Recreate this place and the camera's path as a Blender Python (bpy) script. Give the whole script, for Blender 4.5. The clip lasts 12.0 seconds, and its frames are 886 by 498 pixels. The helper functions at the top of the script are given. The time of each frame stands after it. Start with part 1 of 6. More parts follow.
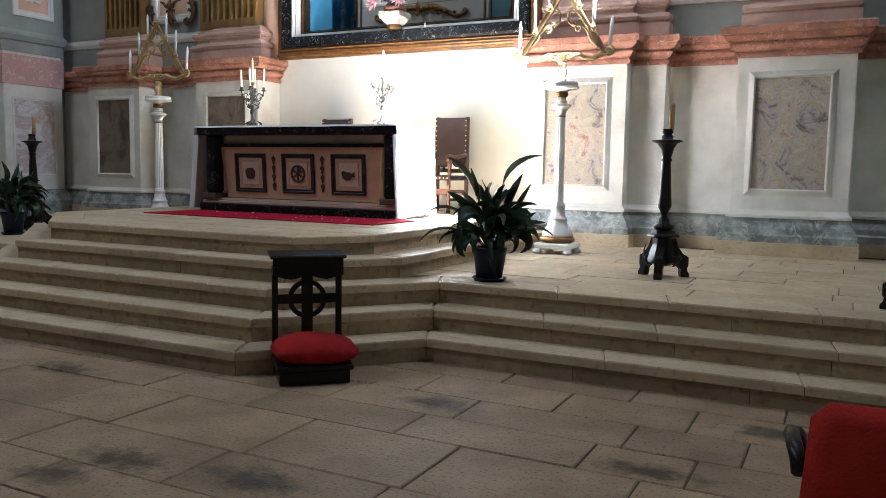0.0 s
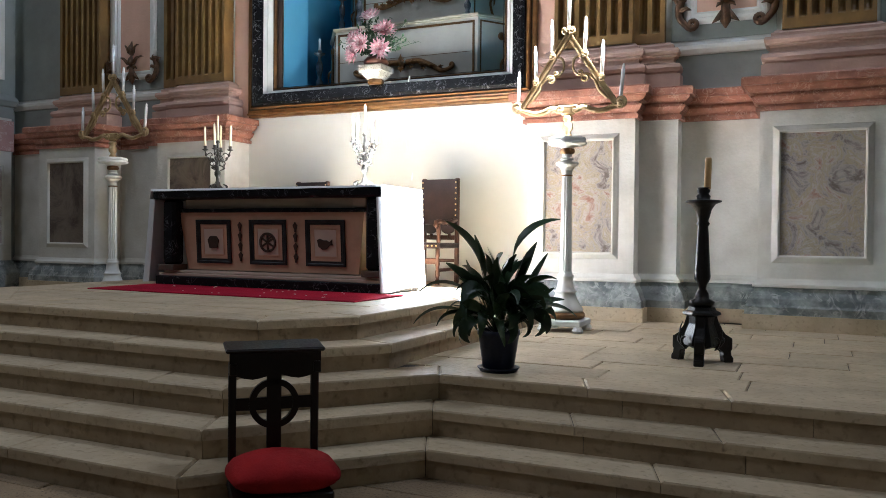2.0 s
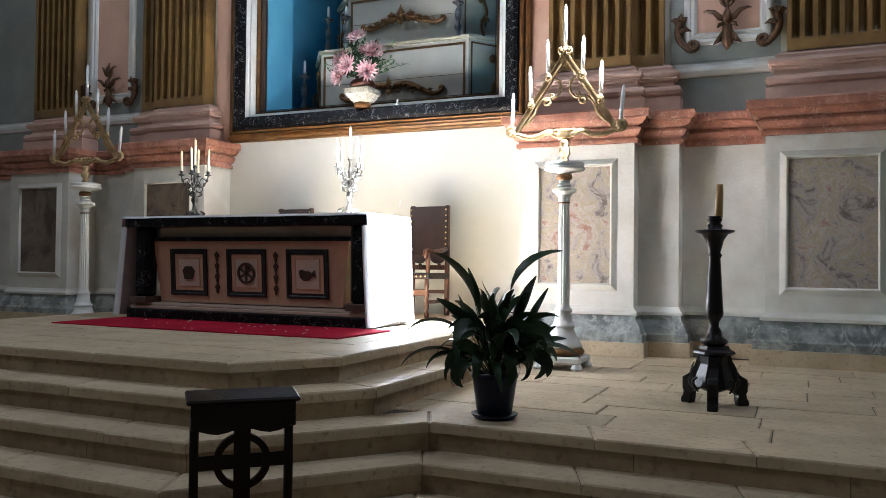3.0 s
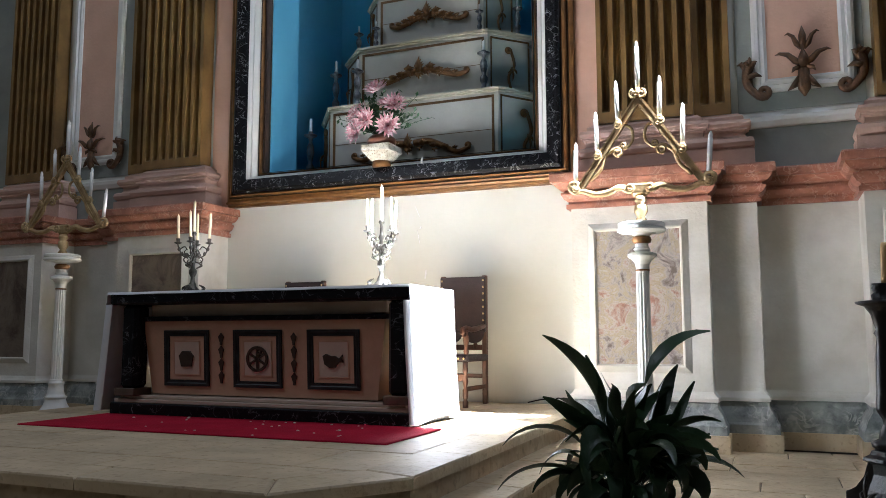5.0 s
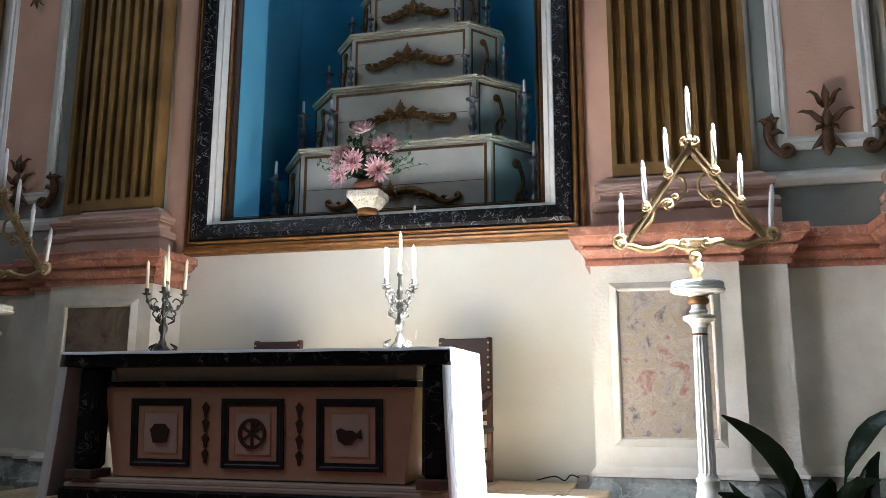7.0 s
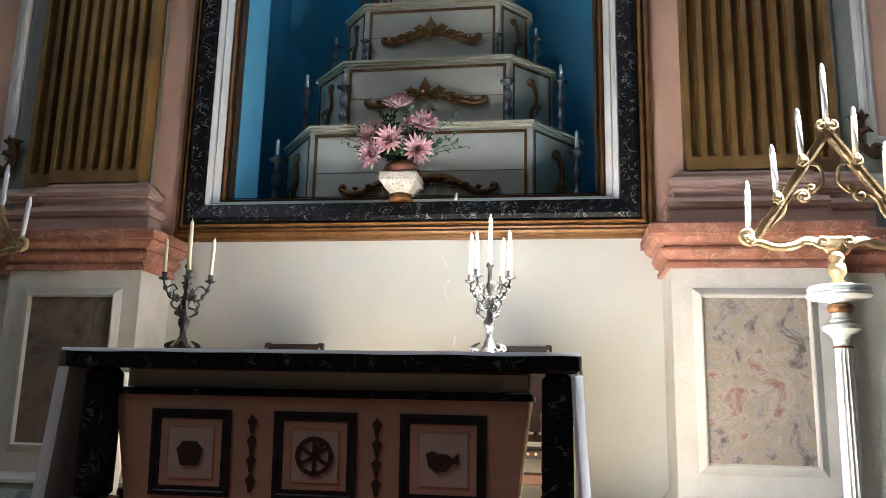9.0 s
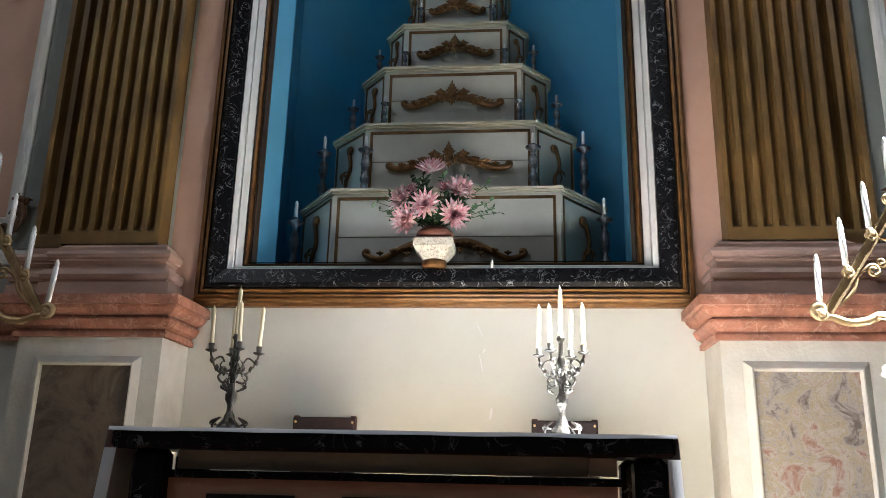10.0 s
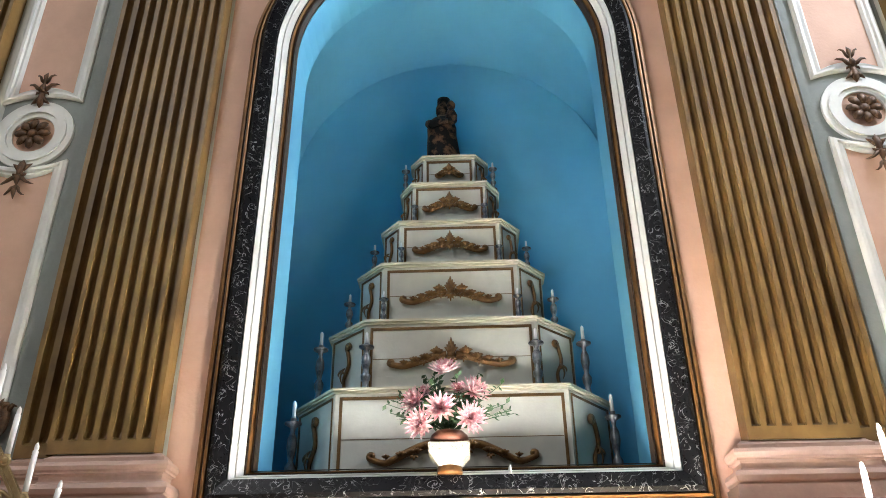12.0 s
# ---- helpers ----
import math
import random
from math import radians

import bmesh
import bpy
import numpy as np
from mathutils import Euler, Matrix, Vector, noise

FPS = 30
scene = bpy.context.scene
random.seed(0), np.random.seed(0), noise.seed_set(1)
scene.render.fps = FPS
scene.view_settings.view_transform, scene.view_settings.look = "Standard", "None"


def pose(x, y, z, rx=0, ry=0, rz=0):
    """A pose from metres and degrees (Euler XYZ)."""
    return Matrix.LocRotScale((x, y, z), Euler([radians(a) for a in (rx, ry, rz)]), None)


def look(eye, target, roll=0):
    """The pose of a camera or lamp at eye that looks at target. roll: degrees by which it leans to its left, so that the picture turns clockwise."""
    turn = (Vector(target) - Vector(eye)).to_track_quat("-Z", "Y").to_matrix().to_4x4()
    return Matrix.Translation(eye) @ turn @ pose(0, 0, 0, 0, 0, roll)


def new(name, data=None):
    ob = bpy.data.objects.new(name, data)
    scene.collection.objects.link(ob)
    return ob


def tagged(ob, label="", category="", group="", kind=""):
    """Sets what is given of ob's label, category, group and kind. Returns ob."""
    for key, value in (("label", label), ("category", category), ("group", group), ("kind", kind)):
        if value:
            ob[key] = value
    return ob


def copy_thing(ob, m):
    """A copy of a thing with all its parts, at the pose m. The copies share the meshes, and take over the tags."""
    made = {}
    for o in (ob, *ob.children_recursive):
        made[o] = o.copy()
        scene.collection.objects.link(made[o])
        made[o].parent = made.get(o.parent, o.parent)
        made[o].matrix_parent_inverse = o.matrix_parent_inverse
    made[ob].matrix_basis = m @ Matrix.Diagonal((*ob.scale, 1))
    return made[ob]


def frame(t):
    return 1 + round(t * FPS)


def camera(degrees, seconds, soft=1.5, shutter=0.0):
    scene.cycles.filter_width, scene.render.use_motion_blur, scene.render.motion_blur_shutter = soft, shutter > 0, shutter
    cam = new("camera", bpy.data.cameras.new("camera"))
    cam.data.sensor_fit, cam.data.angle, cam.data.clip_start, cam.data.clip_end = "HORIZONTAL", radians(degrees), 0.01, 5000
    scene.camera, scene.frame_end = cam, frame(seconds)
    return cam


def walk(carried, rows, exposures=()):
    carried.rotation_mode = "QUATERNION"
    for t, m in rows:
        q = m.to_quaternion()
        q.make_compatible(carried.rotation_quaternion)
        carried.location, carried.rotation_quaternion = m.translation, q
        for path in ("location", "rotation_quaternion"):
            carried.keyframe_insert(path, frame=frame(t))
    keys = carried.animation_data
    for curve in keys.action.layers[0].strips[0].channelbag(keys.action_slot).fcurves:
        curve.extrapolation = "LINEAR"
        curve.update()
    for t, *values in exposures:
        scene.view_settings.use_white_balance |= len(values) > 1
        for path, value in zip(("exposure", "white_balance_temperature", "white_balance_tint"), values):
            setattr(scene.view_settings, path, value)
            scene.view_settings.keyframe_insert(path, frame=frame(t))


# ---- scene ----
cam = camera(58.0, 12.0, soft=0.5)
PATH = [
    (0, (-0.242, 0.373, 1.376), (-1.137, 2.15, 1.18), 1.0),
    (0.5, (-0.358, 0.56, 1.373), (-1.228, 2.355, 1.223), 0.9),
    (1, (-0.558, 0.834, 1.363), (-1.399, 2.645, 1.256), 1.0),
    (1.5, (-0.729, 1.007, 1.379), (-1.568, 2.821, 1.307), 0.9),
    (2, (-0.893, 1.309, 1.383), (-1.738, 3.122, 1.352), 0.6),
    (2.5, (-0.984, 1.511, 1.4), (-1.822, 3.326, 1.399), 0.7),
    (4.5, (-1.824, 2.426, 1.477), (-2.572, 4.273, 1.649), 0.1),
    (5, (-2.157, 2.579, 1.484), (-2.914, 4.417, 1.701), -0.1),
    (5.5, (-2.423, 2.745, 1.514), (-3.161, 4.584, 1.783), -0.0),
    (6, (-2.732, 2.887, 1.542), (-3.409, 4.739, 1.878), 0.0),
    (6.5, (-3.046, 2.928, 1.554), (-3.643, 4.803, 1.912), -0.0),
    (8.5, (-4.371, 3.492, 1.524), (-4.662, 5.434, 1.904), 1.1),
    (9, (-4.713, 3.722, 1.55), (-5.002, 5.66, 1.951), 1.3),
    (9.5, (-5.016, 3.797, 1.572), (-5.27, 5.728, 2.025), 1.35),
    (10, (-5.368, 3.83, 1.648), (-5.557, 5.745, 2.196), 1.25),
    (10.5, (-5.599, 3.889, 1.708), (-5.731, 5.776, 2.357), 0.8),
    (11, (-5.796, 3.878, 1.784), (-5.863, 5.719, 2.561), 0.2),
    (11.5, (-5.917, 3.8, 1.846), (-5.944, 5.596, 2.725), -0.2),
    (12, (-5.932, 3.794, 1.87), (-5.98, 5.552, 2.823), -0.8),
]
# the camera opens up as it tilts away from the sunlit altar
EXPOSURES = [(0.0, 6.25, 5480, 10), (0.5, 6.15, 5480, 10), (2.5, 5.8, 5480, 10), (5.5, 5.4, 5480, 10), (8.5, 5.25, 5600, 10), (9.5, 5.25, 5700, 10), (10.5, 5.25, 5850, 10), (11.5, 6.45, 6150, 10), (12.0, 6.7, 6200, 10)]
walk(cam, [(t, look(eye, target, roll)) for t, eye, target, roll in PATH], EXPOSURES)

# ---- light ----
world = bpy.data.worlds.new("sky")
scene.world = world
world.use_nodes = True
wn = world.node_tree
sky = wn.nodes.new("ShaderNodeTexSky")
sky.sky_type = "NISHITA"
sky.sun_disc = False
SUN_EL, SUN_AZ = radians(60), radians(-4)      # azimuth counted from +x towards +y
sky.sun_elevation = SUN_EL
sky.sun_rotation = radians(90) - SUN_AZ
wn.links.new(sky.outputs[0], wn.nodes["Background"].inputs[0])
wn.nodes["Background"].inputs[1].default_value = 0.012
sun_dir = Vector((math.cos(SUN_EL) * math.cos(SUN_AZ), math.cos(SUN_EL) * math.sin(SUN_AZ), math.sin(SUN_EL)))
sun = new("sun", bpy.data.lights.new("sun", "SUN"))
sun.data.energy, sun.data.angle, sun.data.color = 3.2, radians(0.5), (1.0, 0.975, 0.93)
sun.matrix_world = look(sun_dir * 30, (0, 0, 0))


def opening_lamp(name, x, y, z, tx, ty, tz, w, h, power, color):
    """Area lamp in a wall opening: sky at right, added fill at left."""
    lamp = new(name, bpy.data.lights.new(name, "AREA"))
    lamp.data.shape, lamp.data.size, lamp.data.size_y = "RECTANGLE", w, h
    lamp.data.energy, lamp.data.color = power, color
    lamp.matrix_world = look((x, y, z), (tx, ty, tz))
    return lamp


XC = -6.04            # axis of the altar
XN = -6.055           # axis of the niche
H = 0.165             # riser of the steps
Z3, Z5 = 3 * H, 5 * H
YW = 10.45            # back wall
XR, XL = 1.0, -13.08   # side walls
YB = -12.0             # wall behind
ZC = 17.5             # ceiling
WIN_Y, WIN_Z = (7.5, 8.85), (9.4, 15.2)
opening_lamp("window_sky_right", XR + 0.12, 8.2, 11.3, XR - 8, 6.4, 6.0, 1.2, 4.0, 7, (0.95, 0.97, 1.0))
# unseen fill lamps, added on the left to brighten floor, steps and walls
for wy in (-1.6, 2.6):
    opening_lamp("fill_left", XL - 0.12, wy, 13.6, XL + 6, wy + 0.2, 3.0, 1.9, 3.8, 5.4, (1.0, 0.96, 0.91))

# ---- materials ----


def mat(name, c1, c2=None, scale=3.0, rough=0.7, bump=0.15, fine=60.0, metal=0.0, c3=None, spread=(0.35, 0.65), coord="Object", tint=0.0, spec=0.5, speck=(0.55, 0.64)):
    """Two-scale mottled surface: c1 to c2 in broad stains, c3 in small specks, fine relief."""
    m = bpy.data.materials.new(name)
    m.use_nodes = True
    nt = m.node_tree
    N, LK = nt.nodes.new, nt.links.new
    b = nt.nodes["Principled BSDF"]
    b.inputs["Roughness"].default_value = rough
    b.inputs["Metallic"].default_value = metal
    b.inputs["Specular IOR Level"].default_value = spec
    tc = N("ShaderNodeTexCoord")
    n1 = N("ShaderNodeTexNoise")
    n1.inputs["Scale"].default_value, n1.inputs["Detail"].default_value, n1.inputs["Roughness"].default_value = scale, 6, 0.62
    LK(tc.outputs[coord], n1.inputs["Vector"])
    r = N("ShaderNodeMapRange")
    r.inputs[1].default_value, r.inputs[2].default_value = spread
    LK(n1.outputs[0], r.inputs[0])
    mx = N("ShaderNodeMix")
    mx.data_type = "RGBA"
    c2 = c2 or tuple(v * 0.8 for v in c1)
    mx.inputs[6].default_value, mx.inputs[7].default_value = (*c1, 1), (*c2, 1)
    LK(r.outputs[0], mx.inputs[0])
    last = mx.outputs[2]
    n2 = N("ShaderNodeTexNoise")
    n2.inputs["Scale"].default_value, n2.inputs["Detail"].default_value = fine, 5
    LK(tc.outputs[coord], n2.inputs["Vector"])
    if c3:
        r2 = N("ShaderNodeMapRange")
        r2.inputs[1].default_value, r2.inputs[2].default_value = speck
        LK(n2.outputs[0], r2.inputs[0])
        m3 = N("ShaderNodeMix")
        m3.data_type = "RGBA"
        m3.inputs[7].default_value = (*c3, 1)
        LK(r2.outputs[0], m3.inputs[0]), LK(last, m3.inputs[6])
        last = m3.outputs[2]
    if tint:
        oi = N("ShaderNodeObjectInfo")
        hs = N("ShaderNodeHueSaturation")
        r3 = N("ShaderNodeMapRange")
        r3.inputs[3].default_value, r3.inputs[4].default_value = 1 - tint, 1 + tint
        LK(oi.outputs["Random"], r3.inputs[0]), LK(r3.outputs[0], hs.inputs["Value"]), LK(last, hs.inputs["Color"])
        last = hs.outputs[0]
    LK(last, b.inputs["Base Color"])
    if bump:
        ad = N("ShaderNodeMath")
        ad.operation = "ADD"
        LK(n1.outputs[0], ad.inputs[0]), LK(n2.outputs[0], ad.inputs[1])
        bp = N("ShaderNodeBump")
        bp.inputs["Strength"].default_value, bp.inputs["Distance"].default_value = bump, 0.02
        LK(ad.outputs[0], bp.inputs["Height"]), LK(bp.outputs[0], b.inputs["Normal"])
    rr = N("ShaderNodeMapRange")
    rr.inputs[3].default_value, rr.inputs[4].default_value = max(0.03, rough - 0.1), min(1, rough + 0.1)
    LK(n2.outputs[0], rr.inputs[0]), LK(rr.outputs[0], b.inputs["Roughness"])
    return m


def veined(name, base, vein, scale=2.0, width=0.06, rough=0.3, base2=None, spread=(0.4, 0.6), force=0.85):
    """Marble: mottled ground crossed by thin warped veins."""
    m = mat(name, base, base2 or tuple(v * 1.6 for v in base), scale, rough, 0.05, 40, spread=spread)
    nt = m.node_tree
    N, LK = nt.nodes.new, nt.links.new
    b = nt.nodes["Principled BSDF"]
    src = b.inputs["Base Color"].links[0].from_socket
    tc = N("ShaderNodeTexCoord")
    n = N("ShaderNodeTexNoise")
    n.inputs["Scale"].default_value, n.inputs["Detail"].default_value, n.inputs["Distortion"].default_value = scale * 1.7, 8, 1.6
    LK(tc.outputs["Object"], n.inputs["Vector"])
    s = N("ShaderNodeMath")
    s.operation = "SUBTRACT"
    s.inputs[1].default_value = 0.5
    LK(n.outputs[0], s.inputs[0])
    a = N("ShaderNodeMath")
    a.operation = "ABSOLUTE"
    LK(s.outputs[0], a.inputs[0])
    r = N("ShaderNodeMapRange")
    r.inputs[1].default_value, r.inputs[2].default_value, r.inputs[3].default_value, r.inputs[4].default_value = 0.0, width, force, 0.0
    LK(a.outputs[0], r.inputs[0])
    mx = N("ShaderNodeMix")
    mx.data_type = "RGBA"
    mx.inputs[7].default_value = (*vein, 1)
    br = N("ShaderNodeTexNoise")
    br.inputs["Scale"].default_value, br.inputs["Detail"].default_value = scale * 2.3, 4
    LK(tc.outputs["Object"], br.inputs["Vector"])
    gate = N("ShaderNodeMapRange")
    gate.inputs[1].default_value, gate.inputs[2].default_value, gate.inputs[3].default_value = 0.44, 0.58, 0.08
    LK(br.outputs[0], gate.inputs[0])
    mu = N("ShaderNodeMath")
    mu.operation = "MULTIPLY"
    LK(r.outputs[0], mu.inputs[0]), LK(gate.outputs[0], mu.inputs[1])
    LK(mu.outputs[0], mx.inputs[0]), LK(src, mx.inputs[6]), LK(mx.outputs[2], b.inputs["Base Color"])
    return m


def fresco(name, tones, scale=2.2, line=0.02):
    """Flaking painted plaster: several tones in ragged patches with dark broken outlines."""
    m = bpy.data.materials.new(name)
    m.use_nodes = True
    nt = m.node_tree
    N, LK = nt.nodes.new, nt.links.new
    b = nt.nodes["Principled BSDF"]
    b.inputs["Roughness"].default_value = 0.8
    tc = N("ShaderNodeTexCoord")
    n = N("ShaderNodeTexNoise")
    n.inputs["Scale"].default_value, n.inputs["Detail"].default_value, n.inputs["Roughness"].default_value, n.inputs["Distortion"].default_value = scale, 9, 0.68, 0.9
    LK(tc.outputs["Object"], n.inputs["Vector"])
    cr = N("ShaderNodeValToRGB")
    el = cr.color_ramp.elements
    el[0].position, el[0].color = 0.36, (*tones[0], 1)
    el[1].position, el[1].color = 0.66, (*tones[-1], 1)
    for i, c in enumerate(tones[1:-1]):
        e = el.new(0.36 + 0.30 * (i + 1) / (len(tones) - 1))
        e.color = (*c, 1)
    LK(n.outputs[0], cr.inputs[0])
    v = N("ShaderNodeTexNoise")
    v.inputs["Scale"].default_value, v.inputs["Detail"].default_value, v.inputs["Distortion"].default_value = scale * 2.6, 7, 2.2
    LK(tc.outputs["Object"], v.inputs["Vector"])
    s = N("ShaderNodeMath")
    s.operation = "SUBTRACT"
    s.inputs[1].default_value = 0.5
    a = N("ShaderNodeMath")
    a.operation = "ABSOLUTE"
    LK(v.outputs[0], s.inputs[0]), LK(s.outputs[0], a.inputs[0])
    r = N("ShaderNodeMapRange")
    r.inputs[1].default_value, r.inputs[2].default_value, r.inputs[3].default_value, r.inputs[4].default_value = 0, line, 0.7, 0
    LK(a.outputs[0], r.inputs[0])
    mx = N("ShaderNodeMix")
    mx.data_type = "RGBA"
    mx.inputs[7].default_value = (0.16, 0.13, 0.12, 1)
    LK(r.outputs[0], mx.inputs[0]), LK(cr.outputs[0], mx.inputs[6]), LK(mx.outputs[2], b.inputs["Base Color"])
    bp = N("ShaderNodeBump")
    bp.inputs["Strength"].default_value, bp.inputs["Distance"].default_value = 0.25, 0.01
    LK(n.outputs[0], bp.inputs["Height"]), LK(bp.outputs[0], b.inputs["Normal"])
    return m


# risers take a darker, browner stone than the treads
M_RISER = mat("brown_riser_stone", (0.44, 0.335, 0.205), (0.31, 0.225, 0.13), 3.6, 0.65, 0.25, 17, c3=(0.21, 0.15, 0.085), tint=0.12, speck=(0.54, 0.74))
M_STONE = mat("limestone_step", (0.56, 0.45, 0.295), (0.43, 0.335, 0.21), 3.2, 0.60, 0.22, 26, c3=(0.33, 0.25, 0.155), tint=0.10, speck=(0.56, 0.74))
M_SLAB = mat("limestone_slab", (0.36, 0.255, 0.148), (0.225, 0.155, 0.085), 1.9, 0.66, 0.5, 60, c3=(0.125, 0.088, 0.052), tint=0.14, speck=(0.57, 0.70))
M_JOINT = mat("joint_mortar", (0.10, 0.085, 0.07), (0.07, 0.06, 0.05), 6, 0.9, 0.2)
M_WALL = mat("cream_plaster", (0.66, 0.67, 0.62), (0.60, 0.61, 0.56), 0.9, 0.75, 0.08, 30)
M_PED = mat("pale_plaster", (0.73, 0.71, 0.65), (0.58, 0.555, 0.49), 1.9, 0.7, 0.22, 30)
M_GREY = mat("grey_green_wall", (0.31, 0.33, 0.305), (0.23, 0.25, 0.23), 1.2, 0.75, 0.15, 30)
M_SALMON = mat("salmon_paint", (0.70, 0.45, 0.33), (0.60, 0.37, 0.265), 1.5, 0.7, 0.15, 30)
M_PINKBASE = mat("rose_painted_stone", (0.60, 0.40, 0.315), (0.48, 0.315, 0.245), 3, 0.55, 0.2, 30)
M_CORNICE = veined("red_marble", (0.44, 0.19, 0.12), (0.62, 0.40, 0.30), 4.5, 0.05, 0.5, (0.27, 0.11, 0.068), (0.42, 0.62), 0.6)
M_GREYMARBLE = veined("grey_marble", (0.13, 0.145, 0.14), (0.50, 0.50, 0.47), 3.6, 0.07, 0.4, (0.34, 0.36, 0.34), (0.42, 0.60), 0.75)
M_BLACKMARBLE = veined("black_marble", (0.008, 0.008, 0.010), (0.30, 0.30, 0.31), 3.2, 0.016, 0.38, (0.03, 0.03, 0.034), (0.60, 0.80), 0.5)
M_FRAMEMARBLE = veined("streaked_black_marble", (0.006, 0.006, 0.007), (0.60, 0.60, 0.61), 4.6, 0.016, 0.3, (0.014, 0.014, 0.016), (0.55, 0.75), 0.55)
M_FRAMEMARBLE.node_tree.nodes["Principled BSDF"].inputs["Specular IOR Level"].default_value = 0.1
M_BLACKMARBLE.node_tree.nodes["Principled BSDF"].inputs["Specular IOR Level"].default_value = 0.15
M_FLUTE = mat("olive_gilt_shaft", (0.26, 0.15, 0.043), (0.15, 0.083, 0.024), 2.0, 0.5, 0.08, 30)
M_WHITE = mat("white_paint", (0.78, 0.77, 0.73), (0.70, 0.69, 0.65), 3, 0.5, 0.08, 40)
M_BLUE = mat("blue_niche_paint", (0.17, 0.52, 0.74), (0.145, 0.46, 0.68), 0.8, 0.7, 0.06, 25)
M_GILT = mat("aged_gilt", (0.29, 0.14, 0.042), (0.17, 0.08, 0.025), 7, 0.42, 0.15, 50, metal=0.35)
M_DARKWOOD = mat("dark_brown_wood", (0.06, 0.032, 0.018), (0.035, 0.02, 0.012), 9, 0.4, 0.12, 60)
M_FRESCO = fresco("flaking_fresco", [(0.15, 0.12, 0.105), (0.26, 0.23, 0.215), (0.39, 0.35, 0.32), (0.37, 0.305, 0.20), (0.44, 0.395, 0.36), (0.36, 0.245, 0.195), (0.29, 0.15, 0.115)], 4.2, 0.014)
M_FRESCOBROWN = fresco("browned_fresco", [(0.09, 0.065, 0.05), (0.15, 0.115, 0.085), (0.20, 0.155, 0.115), (0.13, 0.10, 0.075), (0.24, 0.19, 0.145)], 1.7, 0.008)
M_PEEL = fresco("peeling_plaster", [(0.62, 0.62, 0.62), (0.58, 0.52, 0.50), (0.45, 0.36, 0.34), (0.66, 0.66, 0.66), (0.36, 0.30, 0.27)], 1.8, 0.012)
M_PINKMARBLE = veined("pink_marble_band", (0.55, 0.33, 0.30), (0.72, 0.60, 0.58), 4.0, 0.04, 0.5, (0.50, 0.30, 0.27))
# for surfaces out of view, toned down to send back less fill light
M_CEIL = mat("dull_plaster", (0.34, 0.33, 0.30), (0.28, 0.27, 0.25), 0.8, 0.8, 0.05)



def stains(m, spots):
    """Damp dark patches (x, y, half length, half width) worn into a paving material."""
    nt = m.node_tree
    N, LK = nt.nodes.new, nt.links.new
    b = nt.nodes["Principled BSDF"]
    col = b.inputs["Base Color"].links[0].from_socket
    geo = N("ShaderNodeNewGeometry")
    n = N("ShaderNodeTexNoise")
    n.inputs["Scale"].default_value, n.inputs["Detail"].default_value, n.inputs["Roughness"].default_value = 9, 8, 0.68
    LK(geo.outputs["Position"], n.inputs["Vector"])
    for x, y, a, c in spots:
        mp = N("ShaderNodeMapping")
        mp.vector_type = "TEXTURE"
        mp.inputs["Location"].default_value, mp.inputs["Scale"].default_value = (x, y, 0), (a, c, 1)
        LK(geo.outputs["Position"], mp.inputs["Vector"])
        ln = N("ShaderNodeVectorMath")
        ln.operation = "LENGTH"
        LK(mp.outputs[0], ln.inputs[0])
        ad = N("ShaderNodeMath")
        ad.operation = "MULTIPLY_ADD"
        ad.inputs[1].default_value = 2.6
        LK(n.outputs[0], ad.inputs[0]), LK(ln.outputs["Value"], ad.inputs[2])
        r = N("ShaderNodeMapRange")
        r.inputs[1].default_value, r.inputs[2].default_value, r.inputs[3].default_value, r.inputs[4].default_value = 1.55, 2.35, 0.92, 0.0
        LK(ad.outputs[0], r.inputs[0])
        mx = N("ShaderNodeMix")
        mx.data_type = "RGBA"
        mx.inputs[7].default_value = (0.05, 0.037, 0.018, 1)
        LK(r.outputs[0], mx.inputs[0]), LK(col, mx.inputs[6])
        col = mx.outputs[2]
    LK(col, b.inputs["Base Color"])


stains(M_SLAB, [(-2.33, 4.50, 0.24, 0.14), (-3.22, 2.95, 0.30, 0.16), (-3.33, 2.68, 0.22, 0.14), (-1.0, 4.02, 0.30, 0.12), (-0.46, 4.92, 0.35, 0.14), (-4.9, 3.95, 0.35, 0.14), (-2.5, 3.05, 0.30, 0.16), (-3.3, 4.62, 0.30, 0.16)])

# ---- mesh helpers ----


def part(name, bm, material, parent=None, label="", smooth=False):
    me = bpy.data.meshes.new(name)
    bmesh.ops.recalc_face_normals(bm, faces=bm.faces)
    bm.to_mesh(me)
    bm.free()
    if smooth:
        for p in me.polygons:
            p.use_smooth = True
    me.materials.append(material)
    ob = new(name, me)
    if parent:
        ob.parent = parent
    if label:
        ob["label"] = label
    return ob


def thing(name, label, category, group="", at=None):
    ob = new(name)
    ob.empty_display_size = 0.1
    if at is not None:
        ob.matrix_basis = at
    return tagged(ob, label, category, group)


def structure(ob, label, category):
    return tagged(ob, label, category, kind="structure")


